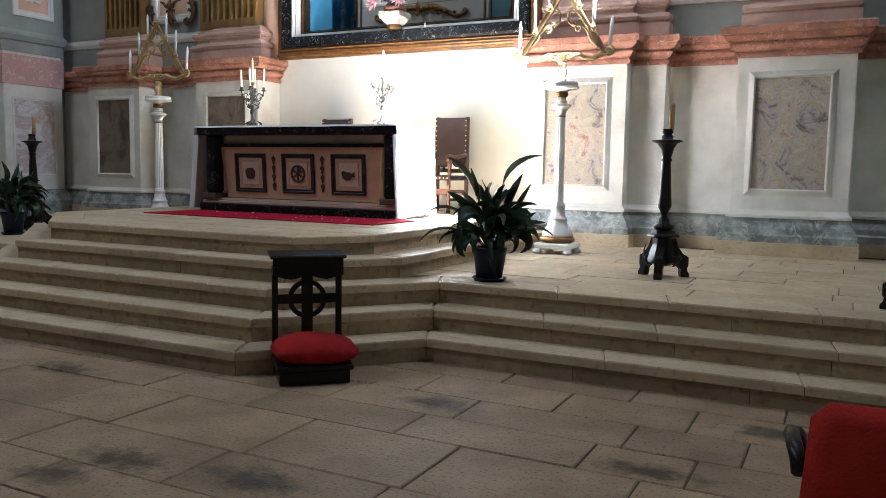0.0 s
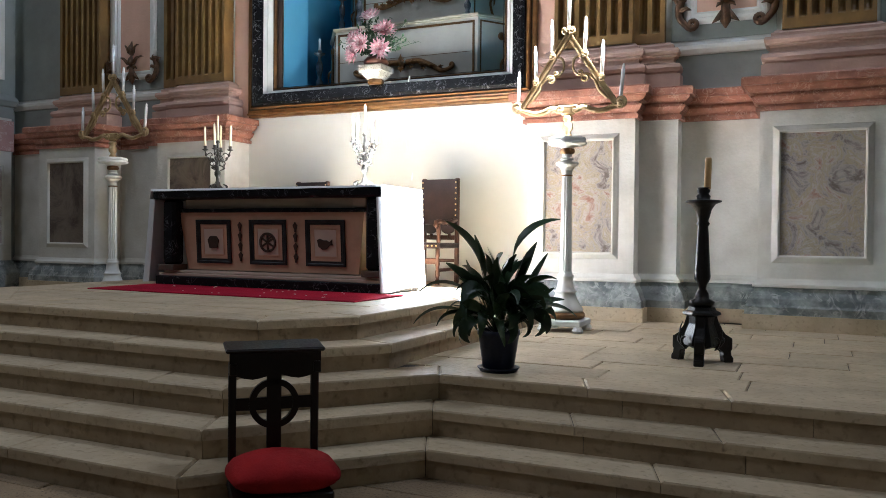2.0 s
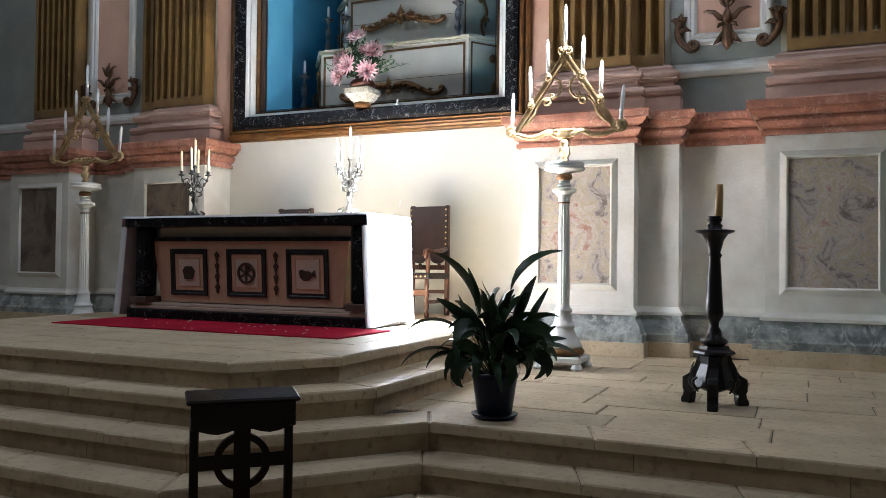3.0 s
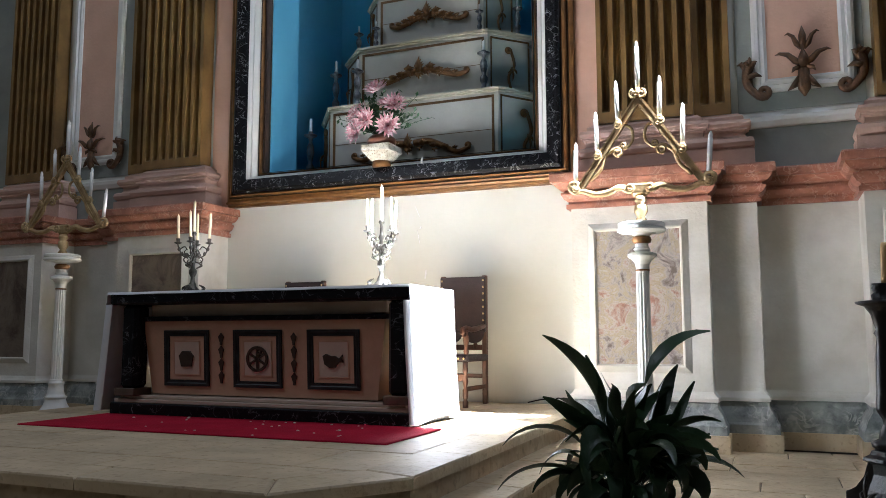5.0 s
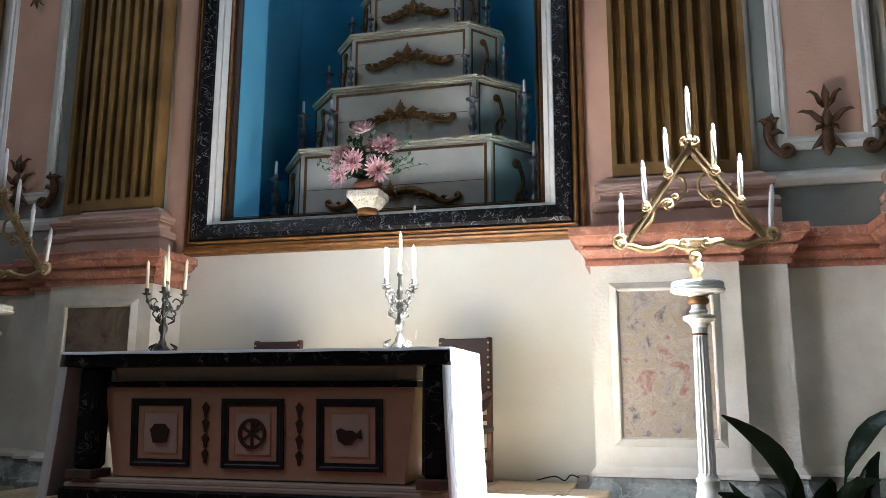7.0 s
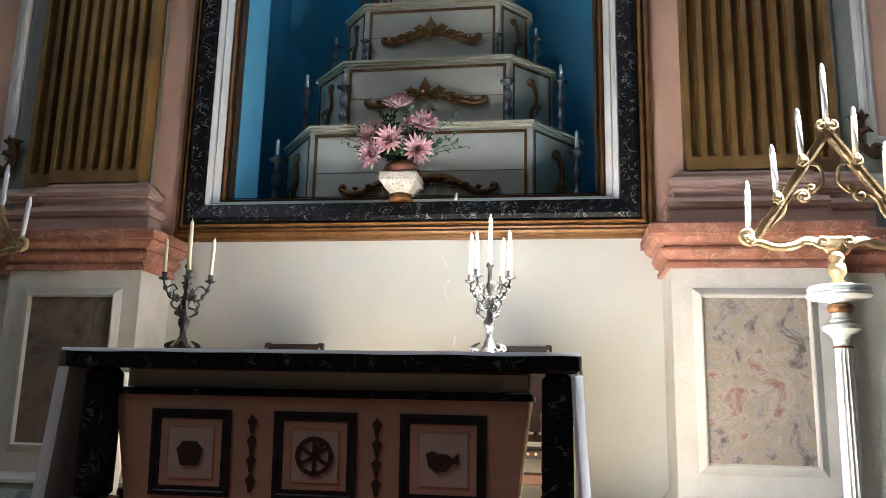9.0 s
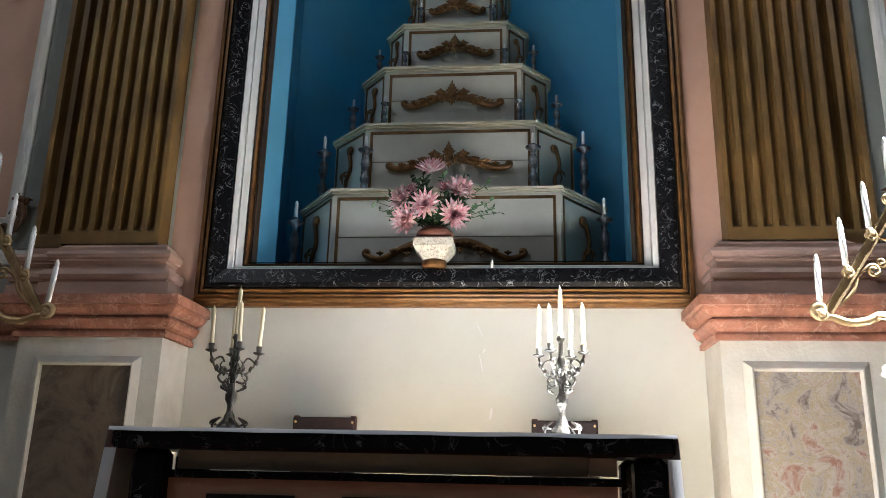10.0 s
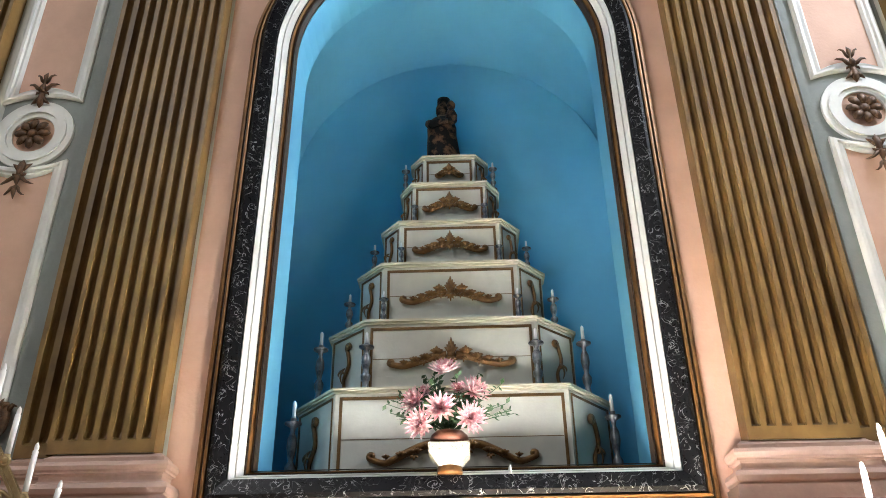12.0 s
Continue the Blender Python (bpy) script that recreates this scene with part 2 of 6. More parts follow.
def box(bm, x0, x1, y0, y1, z0, z1, bev=0.0, m=None):
    vs = [bm.verts.new((x, y, z)) for z in (z0, z1) for x, y in ((x0, y0), (x1, y0), (x1, y1), (x0, y1))]
    fs = [bm.faces.new([vs[i] for i in q]) for q in ((3, 2, 1, 0), (4, 5, 6, 7), (0, 1, 5, 4), (1, 2, 6, 5), (2, 3, 7, 6), (3, 0, 4, 7))]
    if bev:
        es = list({e for f in fs for e in f.edges})
        out = bmesh.ops.bevel(bm, geom=es, offset=bev, segments=1, affect="EDGES")
        vs = list({v for f in out["faces"] for v in f.verts} | {v for v in vs if v.is_valid})
    if m is not None:
        bmesh.ops.transform(bm, matrix=m, verts=[v for v in vs if v.is_valid])
    return bm


def boxes(*rows, bev=0.0):
    bm = bmesh.new()
    for r in rows:
        box(bm, *r, bev=bev)
    return bm


def lathe(bm, prof, n=20, m=None):
    """A turned body from (radius, height) pairs."""
    rings = []
    for r, z in prof:
        rings.append([bm.verts.new((max(r, 1e-4) * math.cos(2 * math.pi * i / n), max(r, 1e-4) * math.sin(2 * math.pi * i / n), z)) for i in range(n)])
    for a, b in zip(rings, rings[1:]):
        for i in range(n):
            bm.faces.new((a[i], a[(i + 1) % n], b[(i + 1) % n], b[i]))
    bm.faces.new(rings[0][::-1]), bm.faces.new(rings[-1])
    if m is not None:
        bmesh.ops.transform(bm, matrix=m, verts=[v for r in rings for v in r])
    return bm


def tube(bm, pts, radius, n=8, flat=1.0):
    """A rod along points; radius a number or one per point."""
    pts = [Vector(p) for p in pts]
    rad = radius if isinstance(radius, (list, tuple)) else [radius] * len(pts)
    rings = []
    for i, p in enumerate(pts):
        d = (pts[min(i + 1, len(pts) - 1)] - pts[max(i - 1, 0)]).normalized()
        u = d.cross(Vector((0, 1, 0)) if abs(d.y) < 0.9 else Vector((1, 0, 0))).normalized()
        v = d.cross(u)
        rings.append([bm.verts.new(p + rad[i] * (math.cos(2 * math.pi * k / n) * u + flat * math.sin(2 * math.pi * k / n) * v)) for k in range(n)])
    for a, b in zip(rings, rings[1:]):
        for i in range(n):
            bm.faces.new((a[i], a[(i + 1) % n], b[(i + 1) % n], b[i]))
    bm.faces.new(rings[0][::-1]), bm.faces.new(rings[-1])
    return bm


def sweep(bm, prof, path, closed=False):
    """Sweeps (outset, z) pairs along a plan path with mitred corners; outset goes to the right of the way."""
    P = [Vector((x, y, 0)) for x, y in path]
    n = len(P)
    rows = []
    for i, p in enumerate(P):
        a = (p - P[i - 1]).normalized() if (i or closed) else None
        b = (P[(i + 1) % n] - p).normalized() if (i < n - 1 or closed) else None
        a, b = a or b, b or a
        na, nb = Vector((a.y, -a.x, 0)), Vector((b.y, -b.x, 0))
        k = (na + nb) / max(0.15, 1 + na.dot(nb))
        rows.append([bm.verts.new((p.x + k.x * o, p.y + k.y * o, z)) for o, z in prof])
    for i in range(n if closed else n - 1):
        r, s = rows[i], rows[(i + 1) % n]
        for j in range(len(prof) - 1):
            bm.faces.new((r[j], s[j], s[j + 1], r[j + 1]))
    return bm


def slab(bm, outline, z0, z1):
    """A prism over a plan outline."""
    lo = [bm.verts.new((x, y, z0)) for x, y in outline]
    hi = [bm.verts.new((x, y, z1)) for x, y in outline]
    n = len(outline)
    bm.faces.new(lo[::-1]), bm.faces.new(hi)
    for i in range(n):
        bm.faces.new((lo[i], lo[(i + 1) % n], hi[(i + 1) % n], hi[i]))
    return bm


def mirrored(x):
    return 2 * XC - x


# ---- floor, steps, dais ----
floor = part("floor", boxes((XL - 0.4, XR + 0.4, YB - 0.4, YW + 0.4, -0.3, -0.012)), M_JOINT)
structure(floor, "worn beige limestone slab floor with dark open joints", "floor")
T = 0.285
YR = [5.42, 5.71, 6.0]                     # risers beside the dais


def step_outline(i):
    """Front line of step i (0 lowest) from left wall to right wall, chamfered round the dais."""
    f = 4.38 + T * i
    xl, xr = -7.42 + 0.09 * i, -3.78 - 0.10 * i
    y = YR[i] if i < 3 else None
    if i < 3:
        k = (y - f)
        return [(XL, y), (xl - 1.05 * k, y), (xl, f), (xr, f), (xr + 0.84 * k, y), (XR, y)]
    o = (4 - i) * 0.30
    ex, ey = -3.78 + o, 6.1 - 0.08 * (4 - i)
    lx = mirrored(ex) + 0.0
    return [(lx, 9.75), (lx, 6.55 - 0.08 * (4 - i)), (xl, f), (xr, f), (ex, ey), (ex, 9.75)]


STEPS = [step_outline(i) for i in range(5)]


def offset_line(line, d):
    """The plan line moved d to the right of its way, mitred."""
    out = []
    for j, (x, y) in enumerate(line):
        a = Vector((x - line[j - 1][0], y - line[j - 1][1])).normalized() if j else None
        b = Vector((line[j + 1][0] - x, line[j + 1][1] - y)).normalized() if j < len(line) - 1 else None
        a, b = a or b, b or a
        na, nb = Vector((a.y, -a.x)), Vector((b.y, -b.x))
        k = (na + nb) / (1 + na.dot(nb)) * d
        out.append((x + k.x, y + k.y))
    return out


CORES = []
for i, line in enumerate(STEPS):
    back = [(XR, YW), (XL, YW)] if i < 3 else []
    core = slab(bmesh.new(), offset_line(line, -0.012) + back, i * H - 0.03, (i + 1) * H - 0.012)
    ob = structure(part("step", core, M_JOINT), "worn beige limestone step of the altar platform", "step")
    CORES.append(ob)

# ---- walls ----
wall = bmesh.new()
NB, NS, NR = 3.36, 8.0, 1.90               # niche opening: sill, spring, half width
ZT = ZC
box(wall, XL - 0.4, XC - NR, YW, YW + 0.5, -0.2, ZT)
box(wall, XC + NR, XR + 0.4, YW, YW + 0.5, -0.2, ZT)
box(wall, XC - NR, XC + NR, YW, YW + 0.5, -0.2, NB)
K = 24
for j in range(K):
    a0, a1 = math.pi * j / K, math.pi * (j + 1) / K
    q = [(XC + NR * math.cos(a), NS + NR * math.sin(a)) for a in (a0, a1)]
    f = [(q[0][0], q[0][1]), (q[1][0], q[1][1]), (q[1][0], ZT), (q[0][0], ZT)]
    lo = [wall.verts.new((x, YW, z)) for x, z in f]
    hi = [wall.verts.new((x, YW + 0.5, z)) for x, z in f]
    wall.faces.new(lo), wall.faces.new(hi[::-1])
    for e in range(4):
        wall.faces.new((lo[e], lo[(e + 1) % 4], hi[(e + 1) % 4], hi[e]))
WALL_BACK = structure(part("wall_back", wall, M_WALL), "cream plastered chancel end wall with an arched niche", "wall")


def side_wall(name, x0, x1, holes):
    """A side wall along y with rectangular window openings (y0, y1, z0, z1)."""
    bm = bmesh.new()
    y = YB
    for a, b, c, d in holes:
        box(bm, x0, x1, y, a, -0.2, ZT)
        box(bm, x0, x1, a, b, -0.2, c), box(bm, x0, x1, a, b, d, ZT)
        y = b
    box(bm, x0, x1, y, YW, -0.2, ZT)
    return structure(part(name, bm, M_GREY), "grey-green plastered side wall of the church", "wall")


side_wall("wall_right", XR, XR + 0.4, [(*WIN_Y, *WIN_Z)])
# the left wall's openings are unseen, added to hold the fill lamps
side_wall("wall_left", XL - 0.4, XL, [(-2.6, -0.6, 11.6, 15.6), (1.6, 3.6, 11.6, 15.6)])
# rear wall and ceiling are never in view; they enclose the room's light
structure(part("wall_rear", boxes((XL - 0.4, XR + 0.4, YB - 0.4, YB, -0.2, ZT)), M_CEIL), "unseen dull plaster wall closing the nave behind", "wall")
structure(part("ceiling", boxes((XL - 0.4, XR + 0.4, YB - 0.4, YW + 3.8, ZC, ZC + 0.3)), M_CEIL), "unseen dull plaster ceiling closing the room", "ceiling")

# niche shell: reveal, barrel-vaulted recess, flat back wall
niche = bmesh.new()
R0, R1, R2, Y0, Y1 = 1.655, 1.69, 2.25, YW + 0.12, 11.2


def arch_ring(r, y):
    pts = [(XN - r, y, NB), (XN - r, y, (NB + NS) / 2)]
    pts += [(XN - r * math.cos(math.pi * j / 32), y, NS + r * math.sin(math.pi * j / 32)) for j in range(33)]
    return pts + [(XN + r, y, (NB + NS) / 2), (XN + r, y, NB)]


ra, rb, rd = [[niche.verts.new(p) for p in arch_ring(r, y)] for r, y in ((R0, Y0), (R1, Y1), (R2, Y1 + 0.02))]
for i in range(len(ra) - 1):
    niche.faces.new((ra[i], ra[i + 1], rb[i + 1], rb[i]))
    niche.faces.new((rb[i], rb[i + 1], rd[i + 1], rd[i]))
structure(part("niche_reveal", niche, M_BLUE), "light blue painted reveal of the arched niche", "niche")
niche = bmesh.new()
YN = 13.3
va, vb = [[niche.verts.new(p) for p in arch_ring(R2, y)] for y in (Y1 + 0.02, YN)]
for i in range(len(va) - 1):
    niche.faces.new((va[i], va[i + 1], vb[i + 1], vb[i]))
structure(part("niche_vault", niche, M_BLUE, smooth=True), "blue painted sides and barrel vault of the niche", "niche")
niche = bmesh.new()
niche.faces.new([niche.verts.new(p) for p in arch_ring(R2 + 0.02, YN)])
structure(part("niche_back_wall", niche, M_BLUE), "blue painted back wall of the niche", "niche")
structure(part("niche_floor", boxes((XN - 2.3, XN + 2.3, YW + 0.5, 13.5, NB - 0.1, NB), (XN - NR, XN + NR, YW + 0.12, YW + 0.5, NB - 0.02, NB + 0.002)), M_DARKWOOD), "dark wooden floor of the niche", "floor")
structure(part("niche_backing", boxes((XN - 2.6, XN - 2.3, YW + 0.5, 13.8, 3, ZT), (XN + 2.3, XN + 2.6, YW + 0.5, 13.8, 3, ZT), (XN - 2.6, XN + 2.6, 13.5, 13.8, 3, ZT)), M_CEIL), "plain masonry behind the niche", "wall")


def arch_band(r0, r1, y0, y1, z_in, z_out, material, name, parent, label, crown=0.012):
    """A frame round the niche: jambs and arch between radii r0 < r1, face at y0, inner edge at y1, sill from z_out up to z_in."""
    bm = bmesh.new()
    rings = []
    for a in ["left"] + [math.pi * j / 40 for j in range(41)] + ["right"]:
        ring = []
        for k, y in ((1, YW), (1, y0), (0.78, y0 - crown), (0.45, (y0 + y1) / 2 - crown * 0.7), (0, y1), (0, YW + 0.1)):
            r = r0 + (r1 - r0) * k
            if a == "left" or a == "right":
                ring.append(bm.verts.new((XN + (-r if a == "left" else r), y, z_in + (z_out - z_in) * k)))
            else:
                ring.append(bm.verts.new((XN - r * math.cos(a), y, NS + r * math.sin(a))))
        rings.append(ring)
    for a, b in zip(rings, rings[1:] + rings[:1]):
        for j in range(5):
            bm.faces.new((a[j], b[j], b[j + 1], a[j + 1]))
    return part(name, bm, material, parent, label)


nf = thing("niche_frame", "arched frame of black marble, white and gilt mouldings round the niche", "frame")
nf["kind"] = "structure"
arch_band(2.082, 2.13, YW - 0.06, YW - 0.09, 3.119, 3.085, M_GILT, "gilt_moulding", nf, "gilt outer moulding")
arch_band(2.058, 2.080, YW - 0.07, YW - 0.07, 3.136, 3.120, M_DARKWOOD, "dark_fillet", nf, "dark brown fillet", 0.0)
arch_band(2.022, 2.056, YW - 0.11, YW - 0.13, 3.156, 3.137, M_GILT, "gilt_bead", nf, "gilt bead")
arch_band(2.000, 2.020, YW - 0.10, YW - 0.10, 3.172, 3.157, M_DARKWOOD, "dark_fillet", nf, "dark brown fillet", 0.0)
arch_band(1.850, 1.998, YW - 0.15, YW - 0.13, 3.335, 3.174, M_FRAMEMARBLE, "marble_band", nf, "black marble band with dense white veins", 0.022)
arch_band(1.800, 1.848, YW - 0.09, YW - 0.07, 3.362, 3.337, M_WHITE, "white_moulding", nf, "white painted moulding")
arch_band(1.738, 1.798, YW - 0.05, YW - 0.02, 3.39, 3.364, M_WHITE, "white_moulding", nf, "white painted inner moulding")
arch_band(1.722, 1.736, YW - 0.01, YW - 0.01, 3.402, 3.392, M_DARKWOOD, "dark_fillet", nf, "dark brown fillet", 0.0)
arch_band(1.682, 1.720, YW - 0.01, YW + 0.04, 3.428, 3.404, M_GILT, "gilt_bead", nf, "gilt inner bead")
arch_band(1.650, 1.680, YW + 0.03, YW + 0.08, 3.45, 3.430, M_DARKWOOD, "dark_fillet", nf, "dark brown inner fillet", 0.004)

rail = sweep(bmesh.new(), [(0.0, 3.02), (0.05, 3.025), (0.055, 3.05), (0.09, 3.06), (0.10, 3.083), (0.0, 3.084)], [(XN - 2.12, YW), (XN + 2.12, YW)])
part("gilt_rail", rail, M_GILT, nf, "gilt rail below the frame")

# ---- pedestals, cornice, pilasters ----
YP = 9.93


def order_side(s):
    """Pedestals, cornice and fluted pilasters on one side of the niche (s=1 right, -1 left)."""
    X = (lambda d: XC + d) if s > 0 else (lambda d: XC - d)

    def run(pts):
        pts = [(X(a), b) for a, b in pts]
        return pts if s > 0 else pts[::-1]
    end = XR - XC if s > 0 else XC - XL
    side = "right" if s > 0 else "left"
    e = 0.0 if s > 0 else 0.09
    # plan line of dado: pedestal A, return strip, recess, pedestal B, recess
    plan = [(2.165, YW + 0.02), (2.165, YP), (3.38, YP), (3.38, 10.17), (3.79, 10.17), (3.79, YW - 0.02), (4.62, YW - 0.02), (4.62, YP), (5.81, YP), (5.81, YW - 0.02), (end, YW - 0.02)]
    R = run(plan)
    dado = sweep(bmesh.new(), [(0, 0.9), (0, 2.72)], R)
    structure(part("pedestal_wall_" + side, dado, M_PED), "pale plastered pedestals below the pilasters", "wall")
    base = sweep(bmesh.new(), [(0.11, 0.645), (0.11, 0.72), (0.095, 0.74), (0.075, 0.80), (0.03, 0.87), (0.028, 0.905), (0.0, 0.91)], R)
    structure(part("pedestal_base_" + side, base, M_GREYMARBLE), "grey veined marble base moulding", "base")
    fil = sweep(bmesh.new(), [(0.0, 0.91), (0.045, 0.915), (0.045, 0.945), (0.02, 0.97), (0.0, 1.0)], R)
    structure(part("base_fillet_" + side, fil, M_PED), "pale plaster fillet over the marble base", "trim")
    pl = sweep(bmesh.new(), [(0.13, Z3), (0.13, 0.645), (-0.3, 0.645)], R)
    structure(part("stone_plinth_" + side, pl, M_STONE), "low limestone plinth under the pedestals", "plinth")
    cor = sweep(bmesh.new(), [(0.0, 2.67), (0.038, 2.67), (0.038, 2.712), (0.018, 2.716), (0.018, 2.736), (0.055, 2.758), (0.08, 2.80), (0.08, 2.818), (0.05, 2.822), (0.05, 2.84), (0.10, 2.855), (0.135, 2.89), (0.14, 2.912), (0.168, 2.914), (0.168, 2.985), (0.155, 3.0), (-0.6, 3.0)], R)
    structure(part("cornice_" + side, cor, M_CORNICE), "worn red marble cornice over the pedestals", "cornice")
    # rose bases of the pilasters
    up = [(2.31 + e, YW + 0.02), (2.31 + e, 10.27), (3.30, 10.27), (3.30, 10.37), (3.66, 10.37), (3.66, YW + 0.02)]
    upB = [(4.74, YW + 0.02), (4.74, 10.27), (5.70, 10.27), (5.70, YW + 0.02)]
    prof = [(0.13, 3.0), (0.13, 3.18), (0.098, 3.184), (0.098, 3.20), (0.122, 3.212), (0.135, 3.25), (0.122, 3.288), (0.098, 3.298), (0.07, 3.302), (0.052, 3.325), (0.052, 3.36), (0.066, 3.376), (0.085, 3.378), (0.085, 3.395), (0.10, 3.405), (0.11, 3.435), (0.10, 3.465), (0.066, 3.475), (0.045, 3.48), (0.045, 3.512), (0.02, 3.53), (0.0, 3.55)]
    for q in (up, upB):
        b = sweep(bmesh.new(), prof, run(q))
        structure(part("pilaster_base", b, M_PINKBASE), "rose painted moulded base of a fluted pilaster", "base")
    # string course between the pilasters
    for q in ([(3.66, YW), (4.74, YW)], [(5.70, YW), (end, YW)]):
        b = sweep(bmesh.new(), [(0.0, 3.40), (0.03, 3.41), (0.05, 3.46), (0.05, 3.50), (0.02, 3.52), (0.0, 3.56)], run(q))
        structure(part("string_course", b, M_WHITE), "white string course between pilasters", "trim")
        b = sweep(bmesh.new(), [(0.012, 3.0), (0.012, 3.40)], run(q))
        structure(part("frieze_wall", b, M_GREY), "grey-green wall band above the cornice", "wall")
        b = sweep(bmesh.new(), [(0.012, 3.56), (0.012, ZT - 0.1)], run(q))
        structure(part("bay_wall", b, M_GREY), "grey-green painted wall bay between pilasters", "wall")
    # salmon wall strip beside the frame, only outside the arch
    bm = boxes((*sorted((X(2.10), X(2.42))), YW - 0.012, YW + 0.01, 3.0, NS))
    for j in range(20):
        a0, a1 = math.pi / 2 * j / 20, math.pi / 2 * (j + 1) / 20
        f = [(X(2.10 * math.cos(a0)), NS + 2.10 * math.sin(a0)), (X(2.10 * math.cos(a1)), NS + 2.10 * math.sin(a1)), (X(2.42), NS + 2.10 * math.sin(a1)), (X(2.42), NS + 2.10 * math.sin(a0))]
        lo = [bm.verts.new((x, YW - 0.012, z)) for x, z in f]
        bm.faces.new(lo)
    box(bm, *sorted((X(0), X(2.42))), YW - 0.012, YW + 0.01, NS + 2.10, ZT - 0.1)
    structure(part("salmon_wall", bm, M_SALMON), "salmon pink painted wall beside the niche frame", "wall")
    # shafts
    for name, a, b_, yf, flutes in (("pilaster", 2.37 + e, 3.27 + e, 10.25, 7), ("pilaster", 3.27 + e, 3.60 + e, 10.36, 2), ("pilaster", 4.80 + e, 5.66 + e, 10.25, 7)):
        fl = fluted(a, b_, yf, flutes, X)
        structure(part(name, fl, M_FLUTE), "olive and gilt fluted pilaster shaft", "pilaster")


def fluted(a, b, yf, n, X):
    """A shaft with round flutes that end a little above the base, between offsets a and b."""
    bm = bmesh.new()
    z0, z1, zt = 3.55, 3.66, ZT - 0.1
    w = (b - a) / (n + 0.35)
    line = [(a, 0)]
    for i in range(n):
        c = a + 0.175 * w + w * (i + 0.5)
        line += [(c - 0.315 * w, 0), (c - 0.31 * w, 0.03), (c - 0.24 * w, 0.065), (c - 0.1 * w, 0.085), (c + 0.1 * w, 0.085), (c + 0.24 * w, 0.065), (c + 0.31 * w, 0.03), (c + 0.315 * w, 0)]
    line.append((b, 0))
    rows = []
    for z, k in ((z0, 0), (z1, 0), (z1 + 0.035, 0.7), (z1 + 0.09, 1), (zt, 1)):
        rows.append([bm.verts.new((X(x), yf + d * k, z)) for x, d in line])
    for r, s in zip(rows, rows[1:]):
        for i in range(len(line) - 1):
            bm.faces.new((r[i], r[i + 1], s[i + 1], s[i]))
    for x in (a, b):
        q = [bm.verts.new(p) for p in ((X(x), yf, z0), (X(x), YW + 0.02, z0), (X(x), YW + 0.02, zt), (X(x), yf, zt))]
        bm.faces.new(q)
    bmesh.ops.remove_doubles(bm, verts=bm.verts, dist=1e-5)
    return bm


order_side(1)
order_side(-1)

# ---- more materials ----
M_CLOTH = mat("white_linen", (0.78, 0.78, 0.79), (0.72, 0.73, 0.75), 4, 0.85, 0.1, 120)
M_FRONTAL = mat("rosy_limestone", (0.62, 0.385, 0.255), (0.50, 0.31, 0.20), 3, 0.5, 0.1, 40)
M_FRONTPALE = mat("pale_rosy_stone", (0.64, 0.51, 0.41), (0.55, 0.43, 0.34), 4, 0.55, 0.1, 40)
M_FOOTSTONE = mat("brown_stone_foot", (0.13, 0.085, 0.06), (0.08, 0.055, 0.04), 8, 0.55, 0.15, 50)
M_BLACKPLAIN = mat("plain_black_marble", (0.010, 0.010, 0.011), (0.03, 0.03, 0.032), 9, 0.4, 0.05, 40, spec=0.3)
M_EMBLEM = mat("dark_bronze_relief", (0.055, 0.028, 0.016), (0.035, 0.02, 0.012), 9, 0.45, 0.15, 60)
M_BLACK = mat("black_lacquered_wood", (0.007, 0.006, 0.005), (0.012, 0.009, 0.007), 7, 0.38, 0.15, 50, spec=0.3)
M_KNEEL = mat("ebonised_kneeler_wood", (0.010, 0.006, 0.004), (0.007, 0.004, 0.003), 8, 0.35, 0.1, 60, spec=0.3)
M_VELVET = mat("red_velvet", (0.36, 0.012, 0.012), (0.26, 0.008, 0.01), 5, 0.85, 0.25, 90, spec=0.2)
M_VELVETDARK = mat("dark_red_velvet", (0.40, 0.022, 0.014), (0.28, 0.014, 0.009), 5, 0.85, 0.25, 90, spec=0.2)
M_CARPET = mat("crimson_carpet", (0.40, 0.012, 0.035), (0.30, 0.008, 0.026), 4, 0.95, 0.4, 160, spec=0.1)
M_CRUMB = mat("pale_crumbs", (0.7, 0.62, 0.5), None, 20, 0.8, 0)
M_WAX = mat("ivory_wax", (0.80, 0.70, 0.46), (0.74, 0.62, 0.38), 6, 0.45, 0.05)
M_OLDWAX = mat("honey_wax", (0.62, 0.42, 0.18), (0.52, 0.33, 0.13), 6, 0.5, 0.1)
M_WHITEWAX = mat("white_candle", (0.84, 0.83, 0.80), (0.78, 0.77, 0.74), 5, 0.35, 0.03)
M_BRONZE = mat("tarnished_bronze", (0.15, 0.135, 0.11), (0.05, 0.045, 0.038), 12, 0.32, 0.3, 70, metal=0.85)
M_SILVER = mat("tarnished_silver", (0.30, 0.31, 0.32), (0.06, 0.06, 0.065), 16, 0.35, 0.25, 70, metal=0.45)
M_LEATHER = mat("dark_plum_leather", (0.03, 0.016, 0.018), (0.018, 0.011, 0.012), 8, 0.5, 0.2, 80)
M_CHAIRWOOD = mat("chestnut_wood", (0.11, 0.045, 0.026), (0.065, 0.028, 0.017), 9, 0.45, 0.15, 60)
M_BRASS = mat("brass_nail", (0.62, 0.48, 0.26), (0.5, 0.36, 0.18), 9, 0.3, 0.05, metal=0.9)
M_LEAF = mat("dark_aspidistra_leaf", (0.013, 0.033, 0.011), (0.022, 0.055, 0.017), 5, 0.42, 0.15, 60, tint=0.35)
